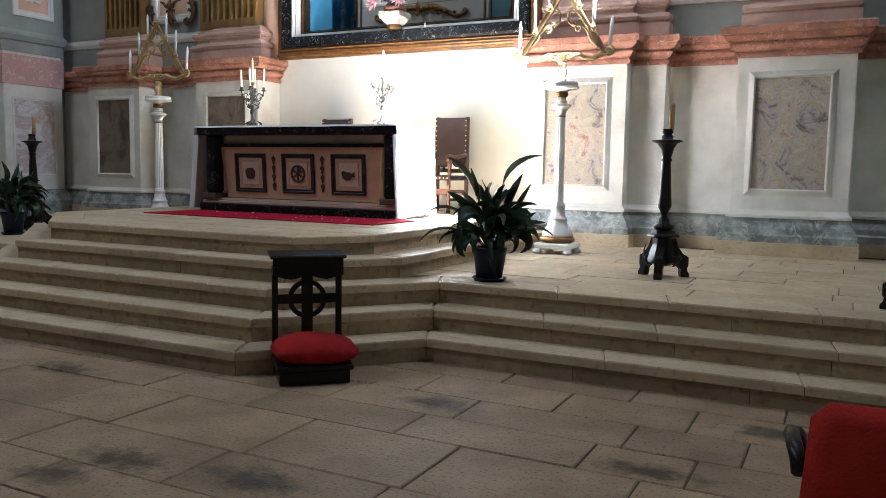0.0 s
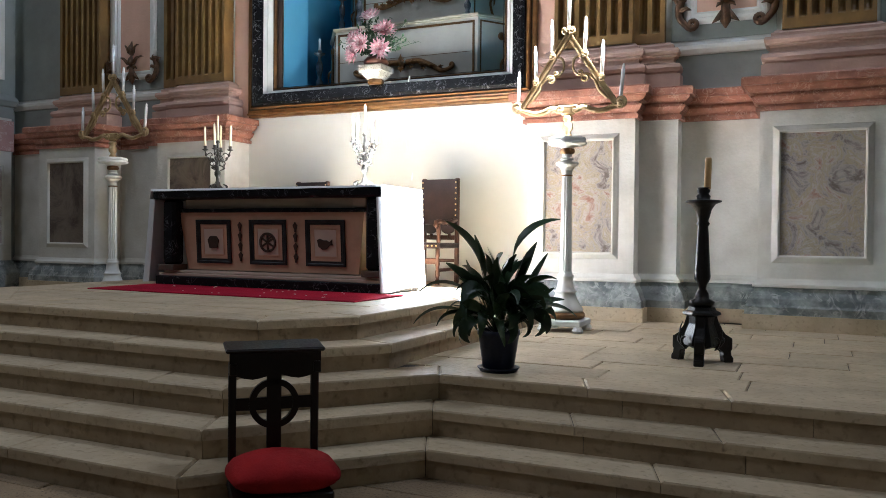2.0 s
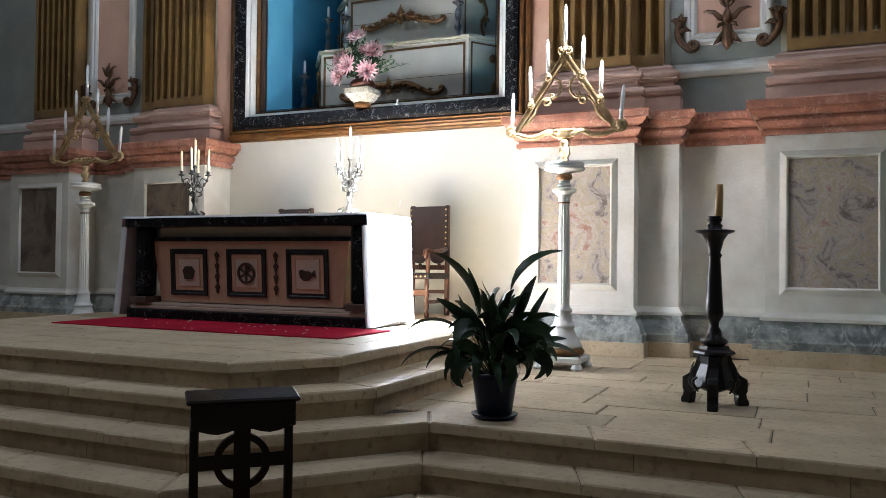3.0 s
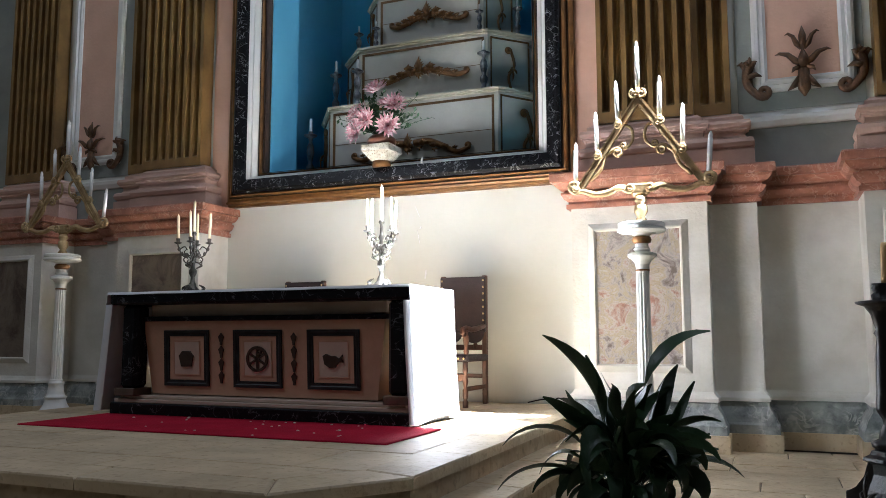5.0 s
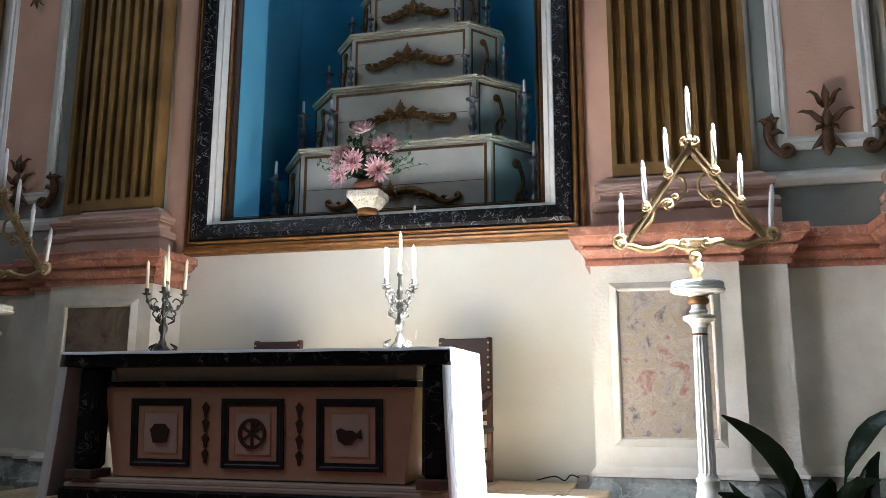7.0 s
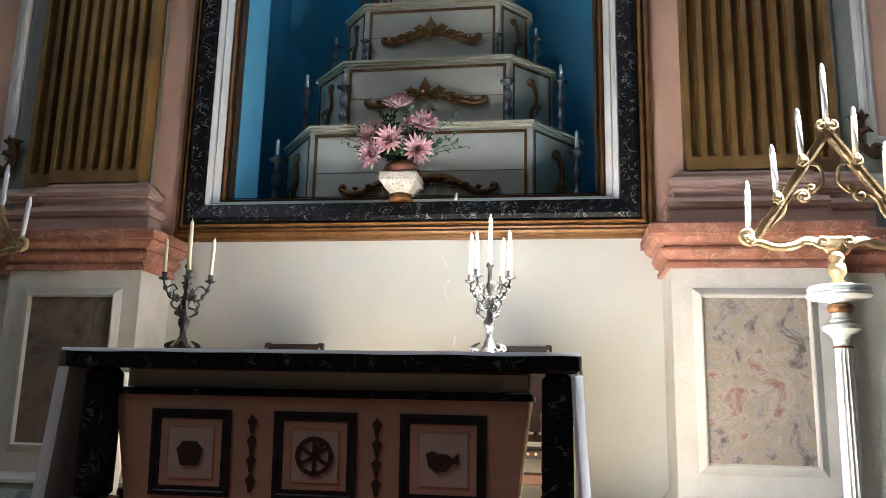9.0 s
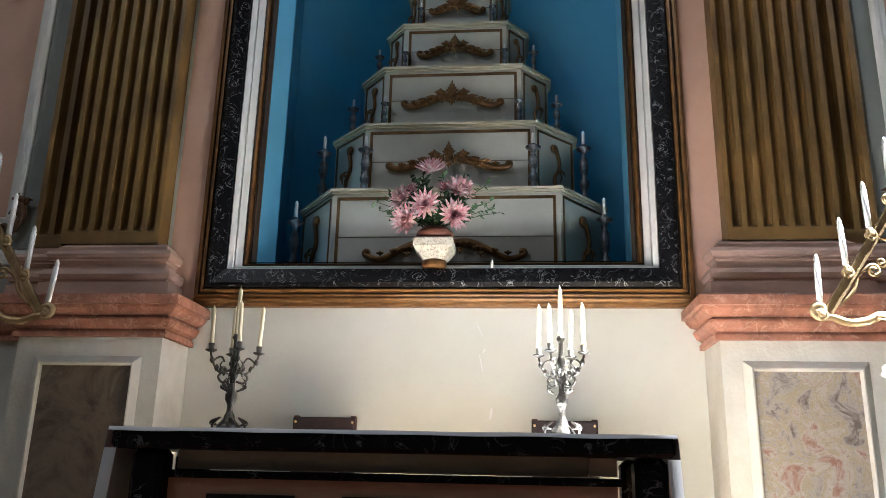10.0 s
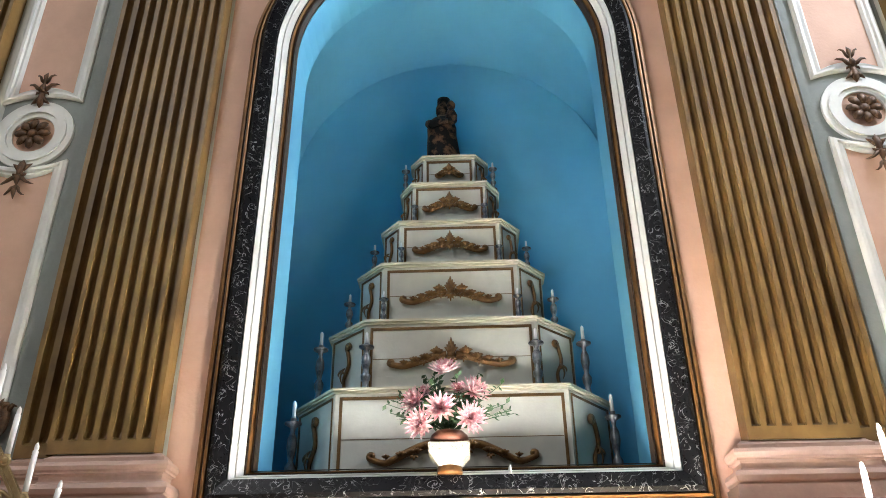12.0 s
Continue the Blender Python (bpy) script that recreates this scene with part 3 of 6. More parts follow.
M_POT = mat("black_plastic_pot", (0.006, 0.006, 0.007), (0.008, 0.008, 0.010), 5, 0.4, 0.05, spec=0.3)
M_BLUEPOT = mat("navy_plastic_pot", (0.005, 0.009, 0.028), (0.006, 0.011, 0.034), 5, 0.4, 0.05, spec=0.35)
M_SOIL = mat("potting_soil", (0.03, 0.02, 0.014), None, 30, 0.95, 0.5)
M_TIER = mat("cream_painted_board", (0.62, 0.60, 0.52), (0.54, 0.52, 0.45), 2.5, 0.6, 0.12, 35)
M_LIP = mat("cream_moulding", (0.66, 0.61, 0.46), (0.56, 0.51, 0.37), 4, 0.5, 0.1, 40)
M_BORDER = mat("brown_gilt_border", (0.20, 0.11, 0.035), (0.12, 0.065, 0.02), 8, 0.4, 0.1, 50, metal=0.4)
M_CARVE = mat("carved_bronze_gilt", (0.27, 0.14, 0.045), (0.15, 0.075, 0.028), 14, 0.42, 0.3, 70, metal=0.5)
M_ACANTH = mat("brown_gilt_acanthus", (0.14, 0.068, 0.027), (0.065, 0.033, 0.014), 14, 0.5, 0.3, 70, metal=0.3)
M_PETAL = mat("pink_petal", (0.74, 0.27, 0.33), (0.95, 0.86, 0.84), 22, 0.6, 0.05, coord="Object", tint=0.15)
M_PETALIN = mat("deep_pink_petal", (0.68, 0.22, 0.28), (0.93, 0.75, 0.74), 26, 0.6, 0.05)
M_PETALDARK = mat("rose_petal_heart", (0.45, 0.06, 0.10), (0.55, 0.12, 0.16), 16, 0.6, 0.05)
M_GREEN = mat("silk_foliage", (0.04, 0.10, 0.035), (0.07, 0.13, 0.06), 9, 0.6, 0.05)
M_TERRA = mat("copper_brown_pot", (0.26, 0.10, 0.06), (0.18, 0.07, 0.04), 7, 0.35, 0.1)
M_VASE = mat("chipped_cream_stone", (0.72, 0.68, 0.57), (0.56, 0.51, 0.41), 14, 0.7, 0.3, 60, c3=(0.34, 0.29, 0.21))
M_STATUE = mat("dark_polychrome_wood", (0.010, 0.009, 0.009), (0.16, 0.085, 0.045), 6.5, 0.6, 0.25, 40, spread=(0.5, 0.62), spec=0.15)
M_BLUEEMB = mat("blue_embroidery", (0.12, 0.22, 0.42), None, 20, 0.8, 0.05)
M_PLASTIC = mat("grey_plastic", (0.35, 0.35, 0.34), None, 20, 0.5, 0.05)


def rot_z(a, x=0, y=0, z=0):
    return pose(x, y, z, 0, 0, a)


def ring_arc(bm, cx, cz, y, r, t, a0=0, a1=360, n=24, d=0.02):
    """A flat ring (or arc) in the x-z plane."""
    full = abs(a1 - a0) >= 359.9
    secs = []
    for j in range(n + (0 if full else 1)):
        a = radians(a0 + (a1 - a0) * j / n)
        c, s = math.cos(a), math.sin(a)
        secs.append([bm.verts.new((cx + q * c, yy, cz + q * s)) for q, yy in ((r - t, y), (r - t, y - d), (r + t, y - d), (r + t, y))])
    m = len(secs)
    for j in range(m if full else m - 1):
        p, q = secs[j], secs[(j + 1) % m]
        for k in range(4):
            bm.faces.new((p[k], q[k], q[(k + 1) % 4], p[(k + 1) % 4]))
    if not full:
        bm.faces.new(secs[0]), bm.faces.new(secs[-1][::-1])
    return bm


def plate(bm, pts, y, d):
    """A flat relief from an outline in x-z, standing d proud of y (towards -y)."""
    f = [bm.verts.new((x, y - d, z)) for x, z in pts]
    b = [bm.verts.new((x, y, z)) for x, z in pts]
    bm.faces.new(f), bm.faces.new(b[::-1])
    for i in range(len(pts)):
        bm.faces.new((f[i], f[(i + 1) % len(pts)], b[(i + 1) % len(pts)], b[i]))
    return bm


def frame_rect(bm, x0, x1, z0, z1, t, y, d, slope=0.0):
    """A mitred picture-frame moulding in the x-z plane, outer size given, proud by d."""
    def loop(k, yy):
        return [bm.verts.new(p) for p in ((x0 + k, yy, z0 + k), (x1 - k, yy, z0 + k), (x1 - k, yy, z1 - k), (x0 + k, yy, z1 - k))]
    L = [loop(0, y), loop(0, y - d), loop(t * 0.45, y - d), loop(t * 0.6, y - d * 0.6), loop(t, y - d * (0.6 - slope)), loop(t, y)]
    for a, b in zip(L, L[1:]):
        for i in range(4):
            bm.faces.new((a[i], a[(i + 1) % 4], b[(i + 1) % 4], b[i]))
    return bm


def sunk_frame(bm, x0, x1, z0, z1, t, y, d):
    """A border that swells gently from its outer edge and drops sharply to the panel inside it."""
    def loop(k, yy):
        return [bm.verts.new(p) for p in ((x0 + k, yy, z0 + k), (x1 - k, yy, z0 + k), (x1 - k, yy, z1 - k), (x0 + k, yy, z1 - k))]
    L = [loop(0, y), loop(t * 0.06, y - d * 0.15), loop(t * 0.70, y - d), loop(t * 0.84, y - d), loop(t * 0.90, y - d * 0.4), loop(t, y - d * 0.2), loop(t, y)]
    for a, b in zip(L, L[1:]):
        for i in range(4):
            bm.faces.new((a[i], a[(i + 1) % 4], b[(i + 1) % 4], b[i]))
    return bm


# ---- pedestal panels ----
for s in (1, -1):
    for a in (2.39, 4.82):
        x0, x1 = sorted((XC + s * a, XC + s * (a + 0.75)))
        th = thing("wall_panel", ("faded flaking fresco panel" if s > 0 else "browned fresco panel") + " in a moulded plaster frame", "panel", "pedestal panels")
        part("panel_field", boxes((x0 - 0.005, x1 + 0.005, YP - 0.004, YP + 0.03, 1.23, 2.445)), M_FRESCO if s > 0 else M_FRESCOBROWN, th, "mottled grey, rose and ochre flaking paint" if s > 0 else "browned faded paint")
        part("panel_frame", sunk_frame(bmesh.new(), x0 - 0.075, x1 + 0.075, 1.155, 2.52, 0.078, YP + 0.002, 0.04), M_PED, th)

# ---- painted bays between pilasters ----


def curved_frame(bm, x0, x1, z0, z1, t, y, d, top=0.0, bottom=0.0):
    """A moulded frame whose top or bottom edge is hollowed by a shallow arc of that sag."""
    def loop(k, yy):
        pts = []
        for j in range(9):
            u = j / 8
            pts.append((x0 + k + (x1 - x0 - 2 * k) * u, z0 + k + bottom * 4 * u * (1 - u)))
        for j in range(9):
            u = 1 - j / 8
            pts.append((x0 + k + (x1 - x0 - 2 * k) * u, z1 - k - top * 4 * u * (1 - u)))
        return [bm.verts.new((x, yy, z)) for x, z in pts]
    L = [loop(0, y), loop(0, y - d * 0.6), loop(t * 0.2, y - d), loop(t * 0.45, y - d), loop(t * 0.55, y - d * 0.55), loop(t * 0.8, y - d * 0.75), loop(t, y - d * 0.3), loop(t, y)]
    for a, b in zip(L, L[1:]):
        for i in range(18):
            bm.faces.new((a[i], a[(i + 1) % 18], b[(i + 1) % 18], b[i]))
    return bm


def field(x0, x1, z0, z1, y, top=0.0, bottom=0.0):
    pts = [(x0 + (x1 - x0) * j / 8, z0 + bottom * 4 * (j / 8) * (1 - j / 8)) for j in range(9)]
    pts += [(x1 - (x1 - x0) * j / 8, z1 - top * 4 * (j / 8) * (1 - j / 8)) for j in range(9)]
    return plate(bmesh.new(), pts, y, 0.004)


def leaf_lobes(cx, cz, y, h, w, lobes=5, up=1):
    """Points and radii of the curling lobes of a carved acanthus leaf, fanned about a stem."""
    for j in range(lobes):
        a = (j - (lobes - 1) / 2) / max(1, (lobes - 1) / 2)
        ln = h * (1 - 0.35 * abs(a))
        pts, rad = [], []
        for k in range(7):
            u = k / 6
            pts.append((cx + w * a * (u ** 1.3) * (1 - 0.2 * u), y - 0.015 - 0.05 * math.sin(u * 2.6), cz + up * ln * (u - 0.25 * abs(a) * u * u * u)))
            rad.append(0.004 + 0.17 * w * math.sin(math.pi * min(1, 0.15 + 0.85 * u)) ** 0.8)
        yield pts, rad


def leaf_spray(bm, *shape):
    """A carved acanthus leaf as one piece of relief."""
    for pts, rad in leaf_lobes(*shape):
        tube(bm, pts, rad, 6, 0.5)
    return bm


def leaf_parts(parent, material, *shape):
    """The same leaf, its lobes as parts of their own."""
    for pts, rad in leaf_lobes(*shape):
        part("leaf", tube(bmesh.new(), pts, rad, 6, 0.5), material, parent, smooth=True)


def scroll(bm, pts, r0, r1, y=0.0, curl=0.06, side=1, turns=1.3):
    """A tapering S-stem in x-z that ends in a volute."""
    P = [(x, y, z) for x, z in pts]
    (xa, za), (xb, zb) = pts[-2], pts[-1]
    a = math.atan2(zb - za, xb - xa)
    cx, cz = xb - side * curl * math.sin(a), zb + side * curl * math.cos(a)
    a0 = a - side * math.pi / 2
    n = 14
    for j in range(1, n + 1):
        q = a0 + side * 2 * math.pi * turns * j / n
        r = curl * (1 - 0.7 * j / n)
        P.append((cx + r * math.cos(q), y - 0.008 * j / n, cz + r * math.sin(q)))
    m = len(P)
    return tube(bm, P, [r0 + (r1 - r0) * k / (m - 1) for k in range(m)], 6)


def smooth_line(pts, n=6):
    """Catmull-Rom points through 2D pts."""
    out = []
    for i in range(len(pts) - 1):
        p0, p1, p2, p3 = pts[max(i - 1, 0)], pts[i], pts[i + 1], pts[min(i + 2, len(pts) - 1)]
        for k in range(n):
            u = k / n
            out.append(tuple(0.5 * (2 * b + (c - a) * u + (2 * a - 5 * b + 4 * c - d) * u * u + (3 * b - a - 3 * c + d) * u ** 3) for a, b, c, d in zip(p0, p1, p2, p3)))
    return out + [pts[-1]]


def horned_leaf(xm, zc, up, k):
    """A carved leaf ornament: a bell-shaped trunk with pointed tails, two stacked calyces with spreading horns, a central tip."""
    bm = bmesh.new()

    def P(x, d, z):
        return (xm + x * k, YBAY - 0.04 - d * k, zc + up * z * k)
    tube(bm, [P(0, 0.02, 0.06), P(0, 0.04, 0.0), P(0, 0.04, -0.09), P(0, 0.03, -0.16), P(0, 0.02, -0.23)], [0.045 * k, 0.048 * k, 0.058 * k, 0.055 * k, 0.008 * k], 8, 0.6)
    for q in (-1, 1):
        tube(bm, [P(q * 0.03, 0.03, -0.05), P(q * 0.08, 0.03, -0.12), P(q * 0.14, 0.02, -0.165)], [0.03 * k, 0.03 * k, 0.004 * k], 6)
        tube(bm, [P(q * 0.03, 0.04, 0.04), P(q * 0.08, 0.04, 0.03), P(q * 0.10, 0.03, 0.0)], [0.025 * k, 0.02 * k, 0.004 * k], 6)
        tube(bm, [P(q * 0.02, 0.03, 0.08), P(q * 0.07, 0.06, 0.10), P(q * 0.13, 0.07, 0.16), P(q * 0.20, 0.05, 0.185), P(q * 0.235, 0.03, 0.18)], [0.028 * k, 0.032 * k, 0.024 * k, 0.014 * k, 0.003 * k], 6)
        tube(bm, [P(q * 0.01, 0.03, 0.22), P(q * 0.05, 0.05, 0.26), P(q * 0.08, 0.06, 0.33), P(q * 0.12, 0.05, 0.365), P(q * 0.145, 0.03, 0.36)], [0.02 * k, 0.025 * k, 0.018 * k, 0.012 * k, 0.003 * k], 6)
    tube(bm, [P(0, 0.03, 0.05), P(0, 0.07, 0.10), P(0, 0.06, 0.15), P(0, 0.04, 0.20), P(0, 0.05, 0.26), P(0, 0.06, 0.33), P(0, 0.03, 0.43)], [0.035 * k, 0.05 * k, 0.035 * k, 0.014 * k, 0.03 * k, 0.034 * k, 0.004 * k], 8)
    return bm


YBAY = YW - 0.012
for s in (1, -1):
    x0, x1 = sorted((XC + s * (3.80 if s > 0 else 3.90), XC + s * (4.67 if s > 0 else 4.77)))
    xm = (x0 + x1) / 2
    for z0, z1, tp, bt in ((3.73, 6.62, 0.09, 0.0), (7.36, 11.6, 0.0, 0.09)):
        th = thing("bay_panel", "salmon panel in a white moulded stucco frame", "panel", "stucco wall panels")
        part("panel_field", field(x0 + 0.12, x1 - 0.12, z0 + 0.12, z1 - 0.12, YBAY + 0.001, tp, bt), M_SALMON, th, "salmon pink painted field")
        part("panel_frame", curved_frame(bmesh.new(), x0, x1, z0, z1, 0.13, YBAY, 0.05, tp, bt), M_WHITE, th, "white moulded frame")
    th = thing("wall_roundel", "round white stucco moulding with a carved gilt rosette", "roundel", "stucco roundels")
    rb_ = bmesh.new()
    for r, t, d in ((0.385, 0.035, 0.035), (0.315, 0.038, 0.055), (0.25, 0.028, 0.03)):
        ring_arc(rb_, xm, 6.95, YBAY, r, t, n=40, d=d)
    part("roundel_moulding", rb_, M_WHITE, th)
    part("roundel_field", plate(bmesh.new(), [(xm + 0.235 * math.cos(k * math.pi / 16), 6.95 + 0.235 * math.sin(k * math.pi / 16)) for k in range(32)], YBAY + 0.001, 0.004), M_SALMON, th)
    boss = part("rosette", lathe(bmesh.new(), [(0.06, 0), (0.065, 0.03), (0.045, 0.05), (0.02, 0.06)], 12, Matrix.Translation((xm, YBAY - 0.01, 6.95)) @ pose(0, 0, 0, 90)), M_ACANTH, th, "carved brown-gilt rosette", True)
    for k in range(8):
        a = 2 * math.pi * k / 8
        part("petal", tube(bmesh.new(), [(xm + q * math.cos(a), YBAY - 0.02 - 0.035 * math.sin(q * 14), 6.95 + q * math.sin(a)) for q in (0.05, 0.09, 0.13, 0.17, 0.19)], [0.02, 0.042, 0.05, 0.036, 0.008], 6, 0.5), M_ACANTH, boss, smooth=True)
    for zc, up, k in ((3.88, 1, 1.0), (6.44, -1, 0.72), (7.44, 1, 0.72)):
        th = thing("acanthus_ornament", "carved brown-gilt acanthus ornament on the stucco frame", "ornament", "acanthus ornaments")
        part("leaf_carving", horned_leaf(xm, zc, up, k), M_ACANTH, th, smooth=True)
    for xs, q in ((x0, -1), (x1, 1)):
        th = thing("acanthus_scroll", "carved brown-gilt scroll on the corner of the stucco frame", "ornament", "acanthus ornaments")
        bm = scroll(bmesh.new(), smooth_line([(xs + q * 0.01, 4.03), (xs + q * 0.05, 3.92), (xs + q * 0.04, 3.80), (xs - q * 0.05, 3.69)]), 0.05, 0.022, YBAY - 0.06, 0.055, -q)
        leaf_spray(bm, xs + q * 0.02, 3.97, YBAY - 0.05, 0.10, 0.08, 3, 1)
        tube(bm, [(xs + q * 0.04, YBAY - 0.07, 3.88), (xs - q * 0.03, YBAY - 0.08, 3.90), (xs - q * 0.08, YBAY - 0.06, 3.88)], [0.035, 0.025, 0.004], 6)
        tube(bm, [(xs + q * 0.05, YBAY - 0.06, 3.95), (xs + q * 0.10, YBAY - 0.07, 4.02), (xs + q * 0.13, YBAY - 0.05, 4.01)], [0.03, 0.022, 0.006], 6)
        part("scroll_carving", bm, M_ACANTH, th, smooth=True)

# ---- pilaster of the left side wall ----
XS = -12.9
structure(part("side_pilaster", boxes((XL, XS, 9.12, 10.24, Z3, ZT - 0.1), bev=0.006), M_PED), "pale plastered pilaster of the side wall", "pilaster")
structure(part("side_pilaster_upper", boxes((XL, XS + 0.012, 9.10, 10.26, 3.24, ZT - 0.12)), M_GREY), "grey-green upper part of the side pilaster", "pilaster")
structure(part("side_marble_band", boxes((XL, XS + 0.02, 9.09, 10.27, 2.70, 3.2), bev=0.008), M_PINKMARBLE), "pink veined marble band round the side pilaster", "band")
bm = sweep(bmesh.new(), [(0.0, 3.42), (0.03, 3.44), (0.06, 3.52), (0.05, 3.56), (0.02, 3.60), (0, 3.62)], [(XL, 10.26), (XS + 0.012, 10.26), (XS + 0.012, 9.10), (XL, 9.10)][::-1])
structure(part("side_moulding", bm, M_GREY), "grey-green moulding on the side pilaster", "trim")
bm = sweep(bmesh.new(), [(0.10, Z3), (0.10, 0.72), (0.07, 0.80), (0.03, 0.88), (0.0, 0.92)], [(XL, 9.12), (XS, 9.12), (XS, 10.24), (XL, 10.24)])
structure(part("side_base", bm, M_GREYMARBLE), "grey marble base of the side pilaster", "base")
QY = Matrix.Translation((XS, 0, 0)) @ pose(0, 0, 0, 0, 0, 90)


def on_left_wall(ob):
    """Turns a relief built on y=0 towards -y so that it faces +x on the pilaster."""
    ob.matrix_basis = QY
    return ob


th = on_left_wall(thing("wall_panel", "peeling plaster panel with grey and rose patches on the side pilaster", "panel"))
part("panel_field", plate(bmesh.new(), [(9.30, 1.2), (10.06, 1.2), (10.06, 2.45), (9.30, 2.45)], 0.0, 0.005), M_PEEL, th)
part("panel_frame", frame_rect(bmesh.new(), 9.26, 10.10, 1.16, 2.49, 0.04, 0.0, 0.018), M_PED, th)
th = on_left_wall(thing("bay_panel", "salmon panel with white stucco scrollwork on the side pilaster", "panel"))
part("panel_field", plate(bmesh.new(), [(9.42, 3.95), (9.98, 3.95), (9.98, 5.6), (9.42, 5.6)], -0.014, 0.005), M_SALMON, th)
part("panel_frame", frame_rect(bmesh.new(), 9.32, 10.08, 3.85, 5.7, 0.10, -0.012, 0.03), M_WHITE, th)
bm = bmesh.new()
for q in (-1, 1):
    scroll(bm, smooth_line([(9.70, 4.15), (9.70 + q * 0.10, 4.12), (9.70 + q * 0.17, 4.25), (9.70 + q * 0.16, 4.42)]), 0.03, 0.02, -0.03, 0.05, q)
    scroll(bm, smooth_line([(9.70, 4.2), (9.70 + q * 0.03, 4.45), (9.70 + q * 0.12, 4.65), (9.70 + q * 0.16, 4.85)]), 0.03, 0.02, -0.03, 0.05, -q)
part("scrollwork", bm, M_WHITE, th, "white stucco scrollwork", True)

# ---- altar ----
AX0, AX1, AY0, AY1, AZ = -7.47, -4.62, 7.885, 8.74, 1.858
altar = thing("altar", "stone altar table with black marble slab and a rosy carved frontal", "altar")
part("slab", boxes((AX0, AX1, AY0, AY1, 1.757, AZ), bev=0.018), M_BLACKMARBLE, altar, "black veined marble slab")
part("base", boxes((AX0 + 0.02, AX1 - 0.0, AY0 + 0.03, AY1 - 0.03, Z5, 0.925), bev=0.008), M_BLACKMARBLE, altar, "black marble base step")
part("base_moulding", boxes((AX0 + 0.04, AX1 - 0.03, AY0 + 0.06, AY1 - 0.06, 0.926, 0.96), (AX0 + 0.07, AX1 - 0.06, AY0 + 0.10, AY1 - 0.1, 0.96, 0.99), bev=0.006), M_FRONTPALE, altar, "pale stone base moulding")
for x0, x1 in ((-7.375, -7.205), (-4.81, -4.65)):
    for y0 in (AY0 + 0.05, AY1 - 0.26):
        col = part("column", boxes((x0, x1, y0, y0 + 0.17, 1.05, 1.755), bev=0.028), M_BLACKMARBLE, altar, "black marble pillar")
        part("foot", boxes((x0 - 0.025, x1 + 0.02, y0 - 0.025, y0 + 0.195, 0.985, 1.05), bev=0.006), M_FOOTSTONE, col, "dark brown stone foot")
part("inner_block", boxes((-7.19, -5.02, 8.10, 8.58, 1.66, 1.757)), M_FRONTPALE, altar, "plain pale stone core")
part("corner_block", boxes((-5.02, -4.88, 8.06, 8.20, 1.665, 1.756), bev=0.004), M_FRONTPALE, altar)
YF = 8.04
ch = bmesh.new()
lo = [(-7.13, YF + 0.04), (-4.96, YF + 0.04), (-4.96, 8.6), (-7.13, 8.6)]
hi = [(-7.22, YF), (-4.88, YF), (-4.88, 8.6), (-7.22, 8.6)]
vl, vh = [ch.verts.new((x, y, 1.0)) for x, y in lo], [ch.verts.new((x, y, 1.615)) for x, y in hi]
ch.faces.new(vl[::-1]), ch.faces.new(vh)
for i in range(4):
    ch.faces.new((vl[i], vl[(i + 1) % 4], vh[(i + 1) % 4], vh[i]))
frontal = part("frontal", ch, M_FRONTAL, altar, "rosy limestone frontal tapering downwards")
part("frontal_lid", boxes((-7.25, -4.86, YF - 0.03, 8.6, 1.616, 1.655), bev=0.006), M_BLACKMARBLE, altar, "thin black marble lid")
TI = math.degrees(math.atan2(0.04, 0.615))
SL = Matrix.Translation((0, YF + 0.04, 1.0)) @ pose(0, 0, 0, TI)


def on_front(ob):
    ob.matrix_basis = SL
    return ob


AC = -6.04
